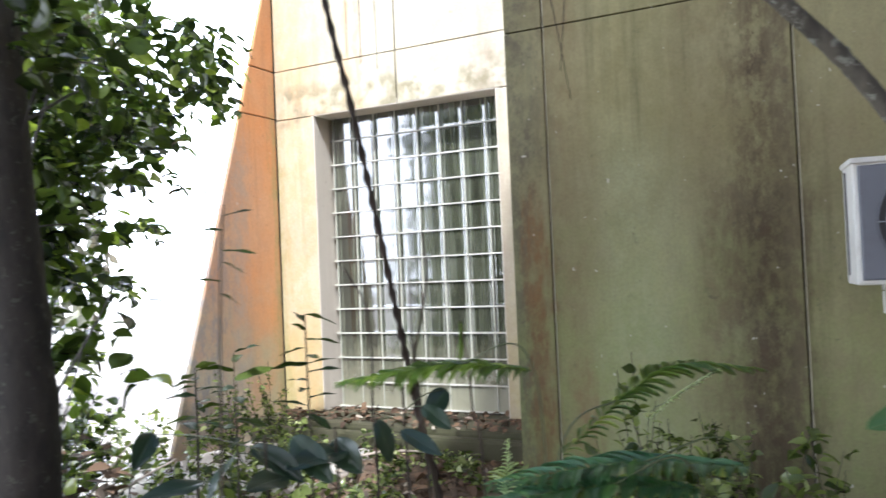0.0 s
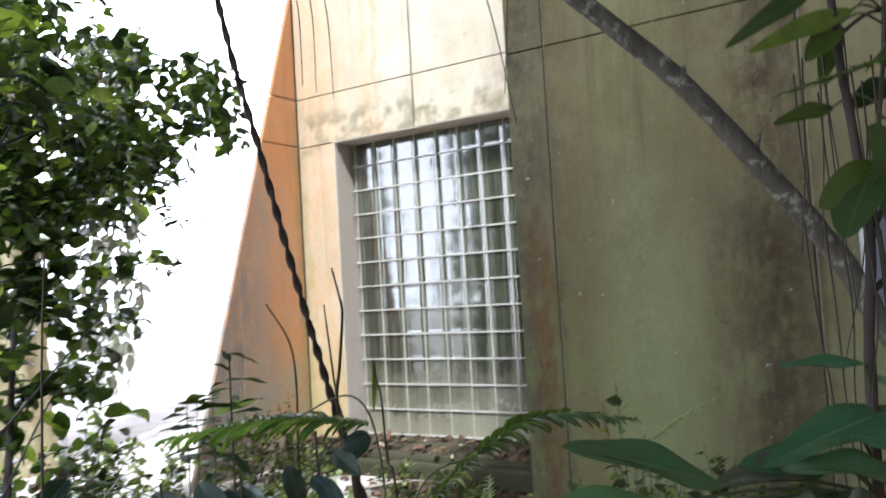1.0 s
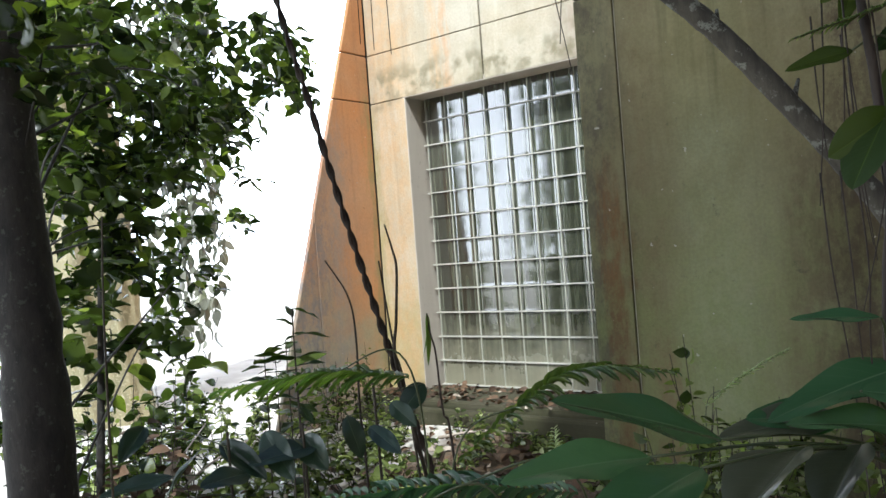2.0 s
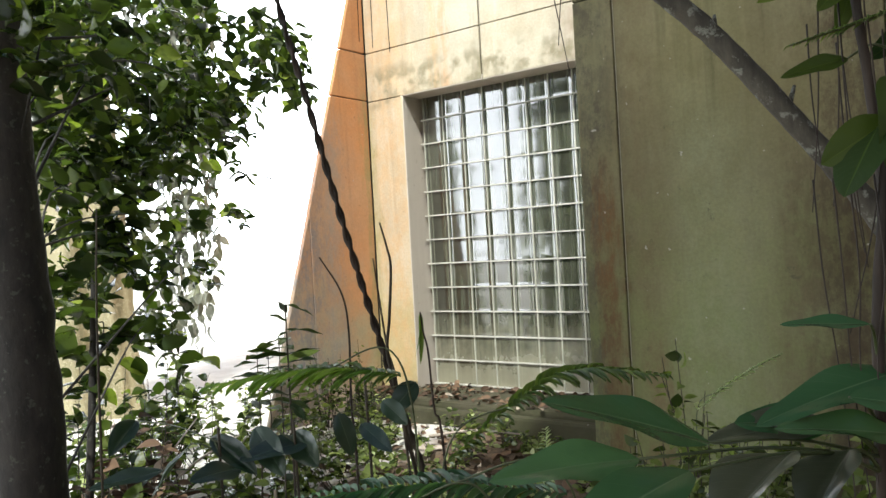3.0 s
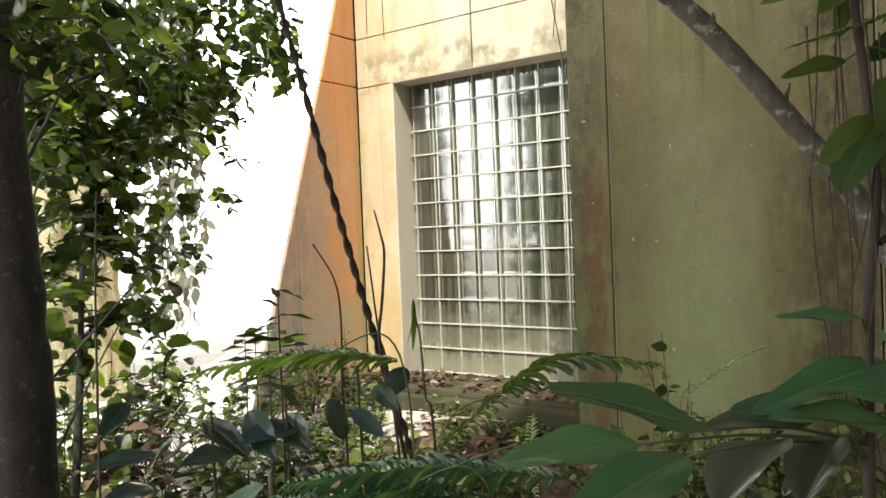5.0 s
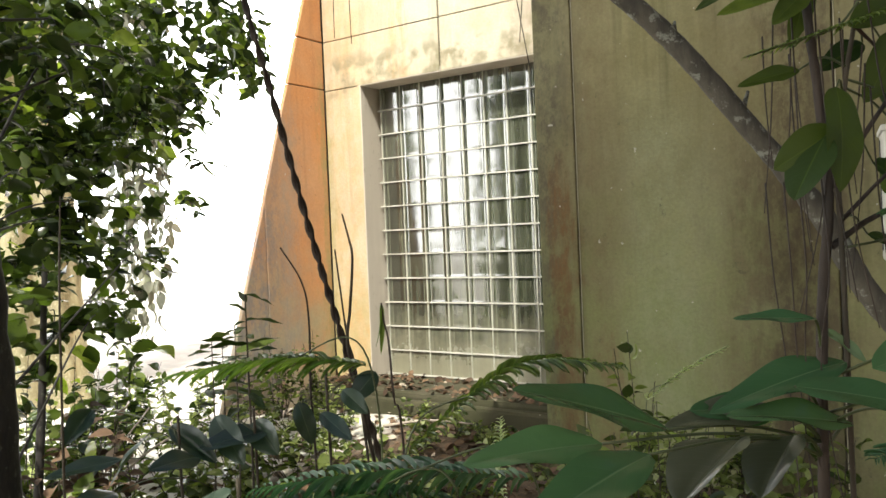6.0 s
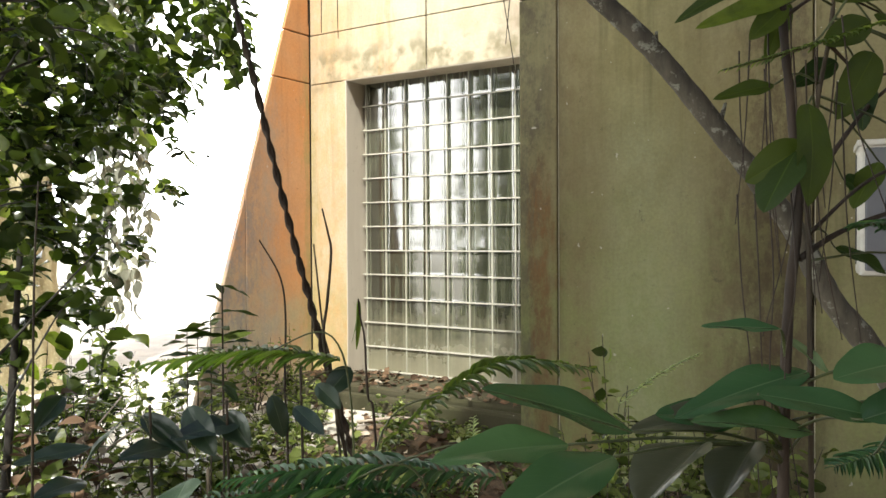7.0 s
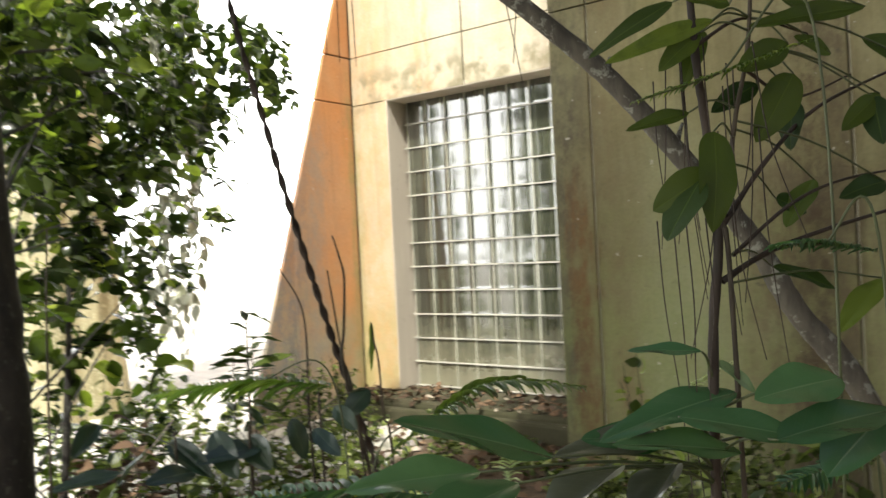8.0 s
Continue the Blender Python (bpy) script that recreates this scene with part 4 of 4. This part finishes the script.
def frond(points, width, material, label, pairs=15, ground=None, group="fern fronds", seed=1):
    """An arching frond: a rachis with leaflets on both sides."""
    rng = np.random.default_rng(seed)
    root = points[0]
    f = thing("fern_frond", label, "fern", (root[0], root[1], ground_height(root[0], root[1])), group)
    down = [(root[0], root[1] + 0.03, ground_height(root[0], root[1]) - 0.02), (root[0], root[1] + 0.015, root[2] * 0.55)]
    stem("stalk", down + list(points), 0.0022, 0.0008, MAT_GREENSTEM, f, n=50, sides=6)
    pairs = int(pairs * 2.3)
    c = spline(points, pairs + 2)
    tan = np.gradient(c, axis=0)
    places, ways, sizes = [], [], []
    for i in range(1, pairs + 2):
        t = tan[i] / np.linalg.norm(tan[i])
        side = np.cross((0, 0, 1), t)
        side /= np.linalg.norm(side)
        s = math.sin(math.pi * (0.12 + 0.84 * i / (pairs + 2))) ** 0.7
        for sign in (-1, 1):
            places.append(c[i])
            ways.append(sign * side + 0.45 * t + rng.normal(size=3) * 0.06 + (0, 0, 0.12 * rng.random()))
            sizes.append(width * 0.72 * s * rng.uniform(0.85, 1.1))
    me = LEAFLETS.get(material.name) or LEAFLETS.setdefault(material.name, mesh_of("leaflet", SMALL * (1, 1, 1), SMALL_F, material))
    for place, way, size in zip(places, ways, sizes):
        way = np.array(way) / np.linalg.norm(way)
        ob = new("leaflet", me)
        hold(ob, f)
        ob.matrix_basis = leaf_pose(place, place + way * size, size * 0.21, rng.normal() * 6)
    return f


frond([(4.111, -4.466, 1.620), (4.041, -4.535, 1.588), (3.979, -4.576, 1.568)], 0.030, MAT_FROND, "bright yellow-green frond arching over the climber", 14, seed=1)
frond([(3.390, -4.309, 1.086), (3.490, -4.243, 1.183), (3.564, -4.195, 1.224), (3.676, -4.124, 1.213)], 0.10, MAT_FROND, "light green arching fern frond", 18, seed=2)
frond([(3.380, -4.372, 1.236), (3.266, -4.445, 1.247), (3.130, -4.532, 1.233)], 0.11, MAT_FROND, "light green arching fern frond", 16, seed=3)
frond([(3.700, -4.466, 1.134), (3.564, -4.553, 1.148), (3.423, -4.643, 1.135)], 0.10, MAT_FROND_DARK, "dark green feathery frond low over the ground", 16, seed=4)
frond([(3.654, -4.555, 1.127), (3.547, -4.623, 1.136), (3.429, -4.699, 1.125)], 0.10, MAT_FROND_DARK, "dark green feathery frond low over the ground", 16, seed=5)
frond([(4.128, -4.368, 1.223), (4.081, -4.399, 1.201), (4.050, -4.419, 1.190)], 0.05, MAT_FROND_DARK, "dark green feathery frond low over the ground", 10, seed=6)
frond([(4.155, -4.466, 1.422), (4.113, -4.492, 1.432), (4.080, -4.515, 1.432)], 0.05, MAT_FROND_DARK, "mid-green frond beside the climber", 12, seed=7)
frond([(3.09, -2.42, 0.78), (3.18, -2.425, 0.862), (3.29, -2.44, 0.94), (3.392, -2.45, 1.0)], 0.085, MAT_SUNLIT, "slender frond coloured pale green as if sunlit", 12, seed=8)
frond([(2.60, -2.66, 0.40), (2.592, -2.67, 0.56), (2.60, -2.67, 0.72)], 0.11, MAT_SUNLIT, "small fern coloured pale as if caught by the sun", 9, seed=9)


# ---- seedling with big dull leaves ----
SEEDLING = [
    ((2.605, -4.279, 0.979), (2.563, -4.425, 0.977), 0.050, -20),
    ((2.660, -4.243, 1.033), (2.667, -4.358, 0.960), 0.050, 30),
    ((2.653, -4.188, 1.033), (2.777, -4.169, 0.966), 0.050, 40),
    ((2.747, -4.189, 0.978), (2.748, -4.306, 0.994), 0.060, -25),
    ((2.803, -4.033, 1.009), (2.746, -4.188, 1.002), 0.070, -20),
    ((2.696, -4.101, 1.041), (2.823, -4.140, 0.966), 0.060, 35),
    ((2.771, -4.053, 1.028), (2.851, -4.063, 0.964), 0.060, 50),
    ((2.856, -3.998, 1.066), (2.884, -3.982, 0.970), 0.045, 60),
    ((2.899, -3.971, 1.040), (3.020, -4.013, 1.007), 0.040, 30),
    ((2.942, -3.943, 1.091), (3.018, -3.954, 1.050), 0.040, 40),
    ((2.366, -4.193, 1.047), (2.407, -4.287, 0.991), 0.050, -30),
    ((2.778, -4.406, 0.968), (2.795, -4.514, 0.979), 0.050, -20),
    ((3.020, -4.370, 0.998), (3.077, -4.452, 0.982), 0.070, 20),
    ((2.942, -3.823, 1.112), (2.925, -3.895, 1.055), 0.050, -50),
]


def build_seedlings():
    for foot, picks in (((2.72, -4.22), (0, 1, 2, 3, 10, 11)), ((2.80, -4.08), (4, 5, 6)), ((2.90, -3.95), (7, 8, 9, 13)), ((3.06, -4.36), (12,))):
        z = ground_height(*foot)
        s = thing("broadleaf_seedling", "knee-high seedling with large dull dark-green leaves", "seedling", (*foot, z), "broad-leaved seedlings")
        top = max(SEEDLING[k][0][2] for k in picks) + 0.02
        trunk = [(foot[0], foot[1], z - 0.03), (foot[0] + 0.01, foot[1], (z + top) / 2), (foot[0] - 0.01, foot[1] + 0.01, top)]
        stem("trunk", trunk, 0.005, 0.003, MAT_STEM, s, n=16, sides=6, knobs=0.05)
        line = spline(trunk, 60)
        for k in picks:
            b, t, w, lean = SEEDLING[k]
            add_leaf(s, b, t, w, lean, DULL[k % 4])
            near = line[np.argmin(np.linalg.norm(line - (np.array(b) - (0, 0, 0.03)), axis=1))]
            stem("leaf_stalk", [near, (near + np.array(b)) / 2 + (0, 0, 0.012), b], 0.0018, 0.0012, MAT_GREENSTEM, s, n=8, sides=5)


build_seedlings()


def lance_plant(foot, top, leaves, seed, size):
    """A thin upright stem with long narrow drooping leaves round its upper part."""
    rng = np.random.default_rng(seed)
    z = ground_height(*foot)
    s = thing("lance_leaf_plant", "upright plant with long narrow arching leaves", "plant", (*foot, z), "lance-leaved plants")
    line = [(foot[0], foot[1], z - 0.02), (foot[0] + 0.03, foot[1], (z + top) / 2), (foot[0] + 0.01, foot[1] + 0.02, top)]
    stem("trunk", line, 0.005, 0.002, MAT_STEM, s, n=20, sides=6, knobs=0.05)
    c = spline(line, 60)
    for k in range(leaves):
        base = c[int(59 - (22 if size > 0.1 else 12) * k / leaves)]
        a = k * 2.4 + rng.normal() * 0.2
        long = size * rng.uniform(0.85, 1.35)
        tip = base + np.array((math.cos(a) * long, math.sin(a) * long, rng.uniform(-0.03, 0.05)))
        add_leaf(s, base, tip, long * 0.26, rng.normal() * 18, HANG[3 if k % 2 else 1])


lance_plant((2.58, -3.92), 1.30, 14, 1, 0.075)
lance_plant((1.62, -3.12), 1.10, 12, 4, 0.13)
lance_plant((1.15, -2.85), 1.00, 11, 2, 0.13)
lance_plant((0.75, -2.45), 0.92, 10, 3, 0.13)


def build_near_sprig():
    """A thin stem with a few horizontal leaves, close by at the start of the walk."""
    foot = (2.96, -4.625)
    s = thing("leafy_sprig", "thin stem with a few spread dark-green leaves", "plant", (*foot, ground_height(*foot)))
    line = [(foot[0], foot[1], -0.03), (2.965, -4.62, 0.8), (2.975, -4.616, 1.31), (2.986, -4.612, 1.51)]
    stem("trunk", line, 0.003, 0.0013, MAT_STEM, s, n=24, sides=6)
    for k, (a, c) in enumerate((((2.986, -4.612, 1.493), (3.028, -4.592, 1.503)), ((2.984, -4.612, 1.471), (2.946, -4.634, 1.476)), ((2.983, -4.613, 1.441), (3.030, -4.589, 1.437)), ((2.982, -4.613, 1.424), (3.020, -4.606, 1.408)), ((2.978, -4.615, 1.395), (2.945, -4.632, 1.401)), ((2.976, -4.616, 1.378), (3.005, -4.60, 1.36)))):
        add_leaf(s, a, c, 0.018, (-1) ** k * 15, HANG[k % 2])


build_near_sprig()


def build_pale_tree():
    """A big pale trunk beyond the foliage, hung with leafy creepers."""
    t = thing("pale_trunk_tree", "thick pale-barked tree trunk in the sunlit clearing", "tree", (-2.97, -1.55, 0.1))
    v, f = tube([(-2.92, -1.52, -0.2), (-2.94, -1.53, 0.5), (-2.97, -1.55, 2.0), (-3.02, -1.57, 4.0), (-3.07, -1.57, 6.5)], 0.56, 0.38, 40, 48, 0.02, 0, 6)
    rings = v.reshape(40, 48, 3)
    centre = rings.mean(axis=1, keepdims=True)
    a = np.arange(48) / 48 * 2 * math.pi
    flute = 1 + 0.10 * np.sin(5 * a + 0.6) + 0.06 * np.sin(11 * a) + 0.03 * np.sin(19 * a + 2)
    v = (centre + (rings - centre) * flute[None, :, None]).reshape(-1, 3)
    hold(new("trunk", mesh_of("trunk", v, f, MAT_PALEBARK)), t)
    bough = [(-3.0, -1.56, 4.0), (-3.3, -1.05, 4.4), (-3.0, -0.66, 4.65), (-1.9, -0.52, 4.5)]
    stem("bough", bough, 0.11, 0.03, MAT_PALEBARK, t, n=30, sides=12, knobs=0.05, seed=4)
    over = spline(bough, 60)
    rng = np.random.default_rng(77)
    for k in range(13):
        i = int(rng.uniform(38, 56))
        x, y, top = over[i]
        low = rng.uniform(0.5, 1.5)
        vine = thing("leafy_creeper", "hanging creeper with limp greyish-green leaves", "creeper", (x, y, top), "hanging creepers")
        sway = rng.normal(size=2) * 0.05
        line = [(x, y, top), (x + sway[0], y + sway[1], (top + low) / 2 + 0.3), (x + 1.4 * sway[0], y + sway[1], low)]
        stem("strand", line, 0.004, 0.002, MAT_STEM, vine, n=20, sides=5)
        c = spline(line, 60)
        n = int(20 * (top - low))
        places = c[rng.integers(12, 60, n)] + rng.normal(size=(n, 3)) * (0.07, 0.07, 0.03)
        ways = np.stack([rng.normal(size=n) * 0.5, rng.normal(size=n) * 0.5, -np.ones(n)], 1)
        me = leaf_cloud("foliage", places, ways, 0.12 * rng.uniform(0.7, 1.3, n), rng.uniform(0.6, 1.0, n), MAT_GREYLEAF, rng, 0.3)
        tagged(hold(new("foliage", me), vine), kind="stuff")


build_pale_tree()


# ---- undergrowth ----
def shrub(name, label, at, height, spread, count, size, material, seed, group="undergrowth shrubs"):
    """A low shrub: a few crooked stems, each with leaves along it."""
    rng = np.random.default_rng(seed)
    x, y = at
    z = ground_height(x, y)
    s = thing(name, label, "shrub", (x, y, z), group)
    places, ways = [], []
    for _ in range(count):
        a = rng.random() * 2 * math.pi
        d = spread * rng.random() ** 0.6
        tip = np.array((x + d * math.cos(a), y + d * math.sin(a), z + height * rng.uniform(0.5, 1.1) * (1 - 0.3 * d / spread)))
        foot = np.array((x + 0.2 * d * math.cos(a), y + 0.2 * d * math.sin(a), z - 0.02))
        mid = (foot + tip) / 2 + rng.normal(size=3) * 0.03
        stem("shoot", [foot, mid, tip], 0.0035, 0.0014, MAT_STEM, s, n=8, sides=5)
        line = spline([foot, mid, tip], 14)
        k = int(rng.integers(13, 22))
        f = rng.uniform(0.3, 1.0, k) ** 0.8
        p = line[(f * 13).astype(int)]
        places.append(p + rng.normal(size=(k, 3)) * 0.012)
        w = unit(rng, k)
        w[:, 2] = np.abs(w[:, 2]) * 0.4
        ways.append(w + 0.3 * (tip - foot))
    places, ways = np.vstack(places), np.vstack(ways)
    n = len(places)
    me = leaf_cloud("foliage", places, ways, size * rng.uniform(0.55, 1.3, n), rng.uniform(0.7, 1.05, n), material, rng, 0.5)
    tagged(hold(new("foliage", me), s), kind="stuff")
    return s


LABEL_LOW = "low leafy green shrub in the undergrowth"
for i, (x, y, h, r, c, s) in enumerate((
        (-0.36, -2.03, 0.60, 0.45, 20, 0.055), (-0.20, -1.62, 0.64, 0.38, 20, 0.052), (0.05, -1.25, 0.46, 0.34, 22, 0.045), (0.25, -2.80, 0.58, 0.45, 20, 0.065),
        (0.90, -2.75, 0.46, 0.42, 24, 0.062), (0.95, -2.10, 0.36, 0.40, 26, 0.052), (0.45, -1.35, 0.34, 0.34, 26, 0.045), (1.32, -3.57, 0.55, 0.40, 18, 0.085),
        (1.75, -3.50, 0.46, 0.36, 18, 0.09), (0.10, -2.30, 0.52, 0.45, 22, 0.058), (0.55, -3.35, 0.6, 0.4, 16, 0.075), (-0.7, -1.5, 0.5, 0.4, 14, 0.055), (-1.0, -2.4, 0.5, 0.5, 12, 0.065),
        (0.55, -1.85, 0.42, 0.34, 22, 0.05), (1.25, -1.55, 0.22, 0.34, 16, 0.045), (1.55, -2.35, 0.30, 0.36, 18, 0.06), (1.7, -1.35, 0.18, 0.3, 12, 0.04),
        (-0.1, -2.75, 0.62, 0.5, 16, 0.06), (0.35, -2.05, 0.44, 0.5, 20, 0.05), (0.75, -1.6, 0.34, 0.45, 20, 0.045), (1.2, -2.6, 0.4, 0.45, 18, 0.055), (-0.75, -2.0, 0.7, 0.5, 14, 0.06), (0.75, -3.05, 0.5, 0.5, 16, 0.06))):
    shrub("shrub", LABEL_LOW, (x, y), h, r, int(c * (0.38 if x < 0.7 else 0.60)), s * 1.12, MAT_LOW, 40 + i)
for i, (x, y, h, r, c, s) in enumerate(((0.35, -3.0, 0.95, 0.34, 13, 0.075), (0.75, -3.5, 1.0, 0.34, 12, 0.08), (0.0, -2.55, 0.92, 0.34, 12, 0.07))):
    shrub("shrub", "waist-high dark-leaved shrub under the young tree", (x, y), h, r, c, s, MAT_CROWN, 140 + i)
for i, (x, y) in enumerate(((-0.18, -1.12), (0.02, -0.95), (0.22, -1.02))):
    shrub("sprig", "thin upright sprig with tiny leaves by the end wall", (x, y), 0.74 - 0.08 * i, 0.16, 11, 0.038, MAT_LOW, 120 + i, "sprigs")
for i, (x, y, h, r, c, s) in enumerate((
        (2.00, -3.20, 0.42, 0.30, 14, 0.10), (2.15, -2.75, 0.34, 0.26, 12, 0.08), (2.45, -3.80, 0.72, 0.24, 9, 0.13), (2.10, -3.85, 0.62, 0.26, 9, 0.12), (2.75, -3.45, 0.46, 0.22, 9, 0.10))):
    shrub("shrub", "sparse broad-leaved seedling cluster above the leaf litter", (x, y), h, r, c, s, MAT_LOW, 60 + i, "seedlings")
for i, (x, y, h, r, c, s) in enumerate((
        (3.05, -1.95, 0.72, 0.24, 16, 0.055), (3.06, -2.50, 0.96, 0.20, 15, 0.055), (3.16, -2.62, 0.84, 0.16, 10, 0.05), (3.25, -1.80, 0.66, 0.20, 12, 0.05), (2.80, -2.25, 0.45, 0.22, 12, 0.06), (3.40, -2.90, 0.78, 0.22, 10, 0.08), (3.65, -2.4, 0.7, 0.28, 14, 0.07), (2.45, -1.75, 0.34, 0.24, 12, 0.05), (4.2, -2.3, 0.7, 0.35, 16, 0.08), (3.85, -3.1, 0.75, 0.3, 14, 0.09))):
    shrub("shrub", "small-leaved shrub growing at the foot of the wall", (x, y), h, r, c, s, MAT_LOW, 80 + i)


for i, (x, y, h, r, c) in enumerate(((1.25, -0.95, 0.16, 0.26, 9), (1.65, -1.0, 0.14, 0.24, 8), (1.95, -1.25, 0.16, 0.24, 8), (1.45, -1.9, 0.20, 0.30, 9), (1.9, -1.9, 0.18, 0.28, 9), (2.3, -2.3, 0.18, 0.26, 8),
                                     (0.85, -0.9, 0.20, 0.24, 8), (2.0, -2.6, 0.22, 0.26, 8), (2.35, -2.95, 0.2, 0.24, 7))):
    shrub("seedling", "tiny green seedlings coming up through dead leaves", (x, y), h, r, c, 0.042, MAT_LOW, 160 + i, "ground seedlings")
for i, (x, y, h) in enumerate(((1.30, -3.62, 0.95), (1.0, -3.3, 0.78))):
    shrub("dry_shrub", "withered shrub with curled reddish-brown leaves", (x, y), h, 0.20, 7, 0.07, MAT_LITTER, 180 + i, "withered shrubs")


# ---- dead leaves and sticks ----
def litter(name, label, n, x0, x1, y0, y1, top, size, seed):
    rng = np.random.default_rng(seed)
    x, y = rng.uniform(x0, x1, n), rng.uniform(y0, y1, n)
    if top is None:  # thinning out towards the clearing and the edges
        keep = rng.random(n) < np.clip((x - x0) / 1.9, 0.12, 1) * np.clip((x1 - x) / 0.8, 0, 1) * np.clip((y - y0) / 0.8, 0, 1)
        x, y, n = x[keep], y[keep], int(keep.sum())
    z = np.array([ground_height(a, b) if top is None else top for a, b in zip(x, y)]) + 0.004 + 0.012 * rng.random(n)
    w = unit(rng, n)
    w[:, 2] *= 0.25
    me = leaf_cloud(name, np.stack([x, y, z], 1), w, size * rng.uniform(0.5, 1.3, n), rng.uniform(0.7, 1.2, n), MAT_LITTER, rng, 0.0)
    tagged(new(name, me), label, "leaf litter", kind="stuff")


litter("leaf_litter", "brown dead leaves covering the forest soil", 6600, -0.4, 5.2, -5.6, -0.66, None, 0.07, 31)
litter("leaf_litter", "dead leaves lying on the mossy window ledge", 420, -0.36, 2.08, -0.62, -0.04, 0.292, 0.055, 32)

for i, (a, b, r) in enumerate((((0.62, -3.05, 0.28), (1.15, -2.95, 0.62), 0.008), ((0.7, -3.3, 0.18), (1.05, -3.1, 0.72), 0.006), ((0.85, -1.2, 0.2), (1.45, -1.05, 0.24), 0.010), ((0.5, -2.6, 0.15), (0.95, -2.75, 0.55), 0.005))):
    t = thing("fallen_stick", "pale dry fallen stick caught in the undergrowth", "stick", (a[0], a[1], ground_height(a[0], a[1])), "fallen sticks")
    stem("stick", [a, ((a[0] + b[0]) / 2, (a[1] + b[1]) / 2, (a[2] + b[2]) / 2 + 0.03), b], r, r * 0.5, MAT_DRYWOOD, t, n=14, sides=7, knobs=0.05)

# thin dead shoots hanging in front of the lintel
for i, (a, b) in enumerate((((2.40, -3.32, 2.55), (2.412, -3.311, 2.085)), ((2.44, -3.30, 2.55), (2.458, -3.281, 2.066)), ((2.36, -3.34, 2.55), (2.372, -3.33, 2.11)), ((3.03, -3.38, 2.45), (3.128, -3.326, 1.867)), ((3.13, -3.33, 2.45), (3.105, -3.34, 1.95)))):
    t = thing("hanging_twig", "thin dark dead shoot hanging from the tree canopy", "twig", a, "hanging twigs")
    up = tuple(3 * s - 2 * e for s, e in zip(a, b))
    stem("shoot", [up, a, ((a[0] + b[0]) / 2 + 0.01, (a[1] + b[1]) / 2, (a[2] + b[2]) / 2), b], 0.0032, 0.0012, MAT_VINE, t, n=24, sides=5, knobs=0.05)
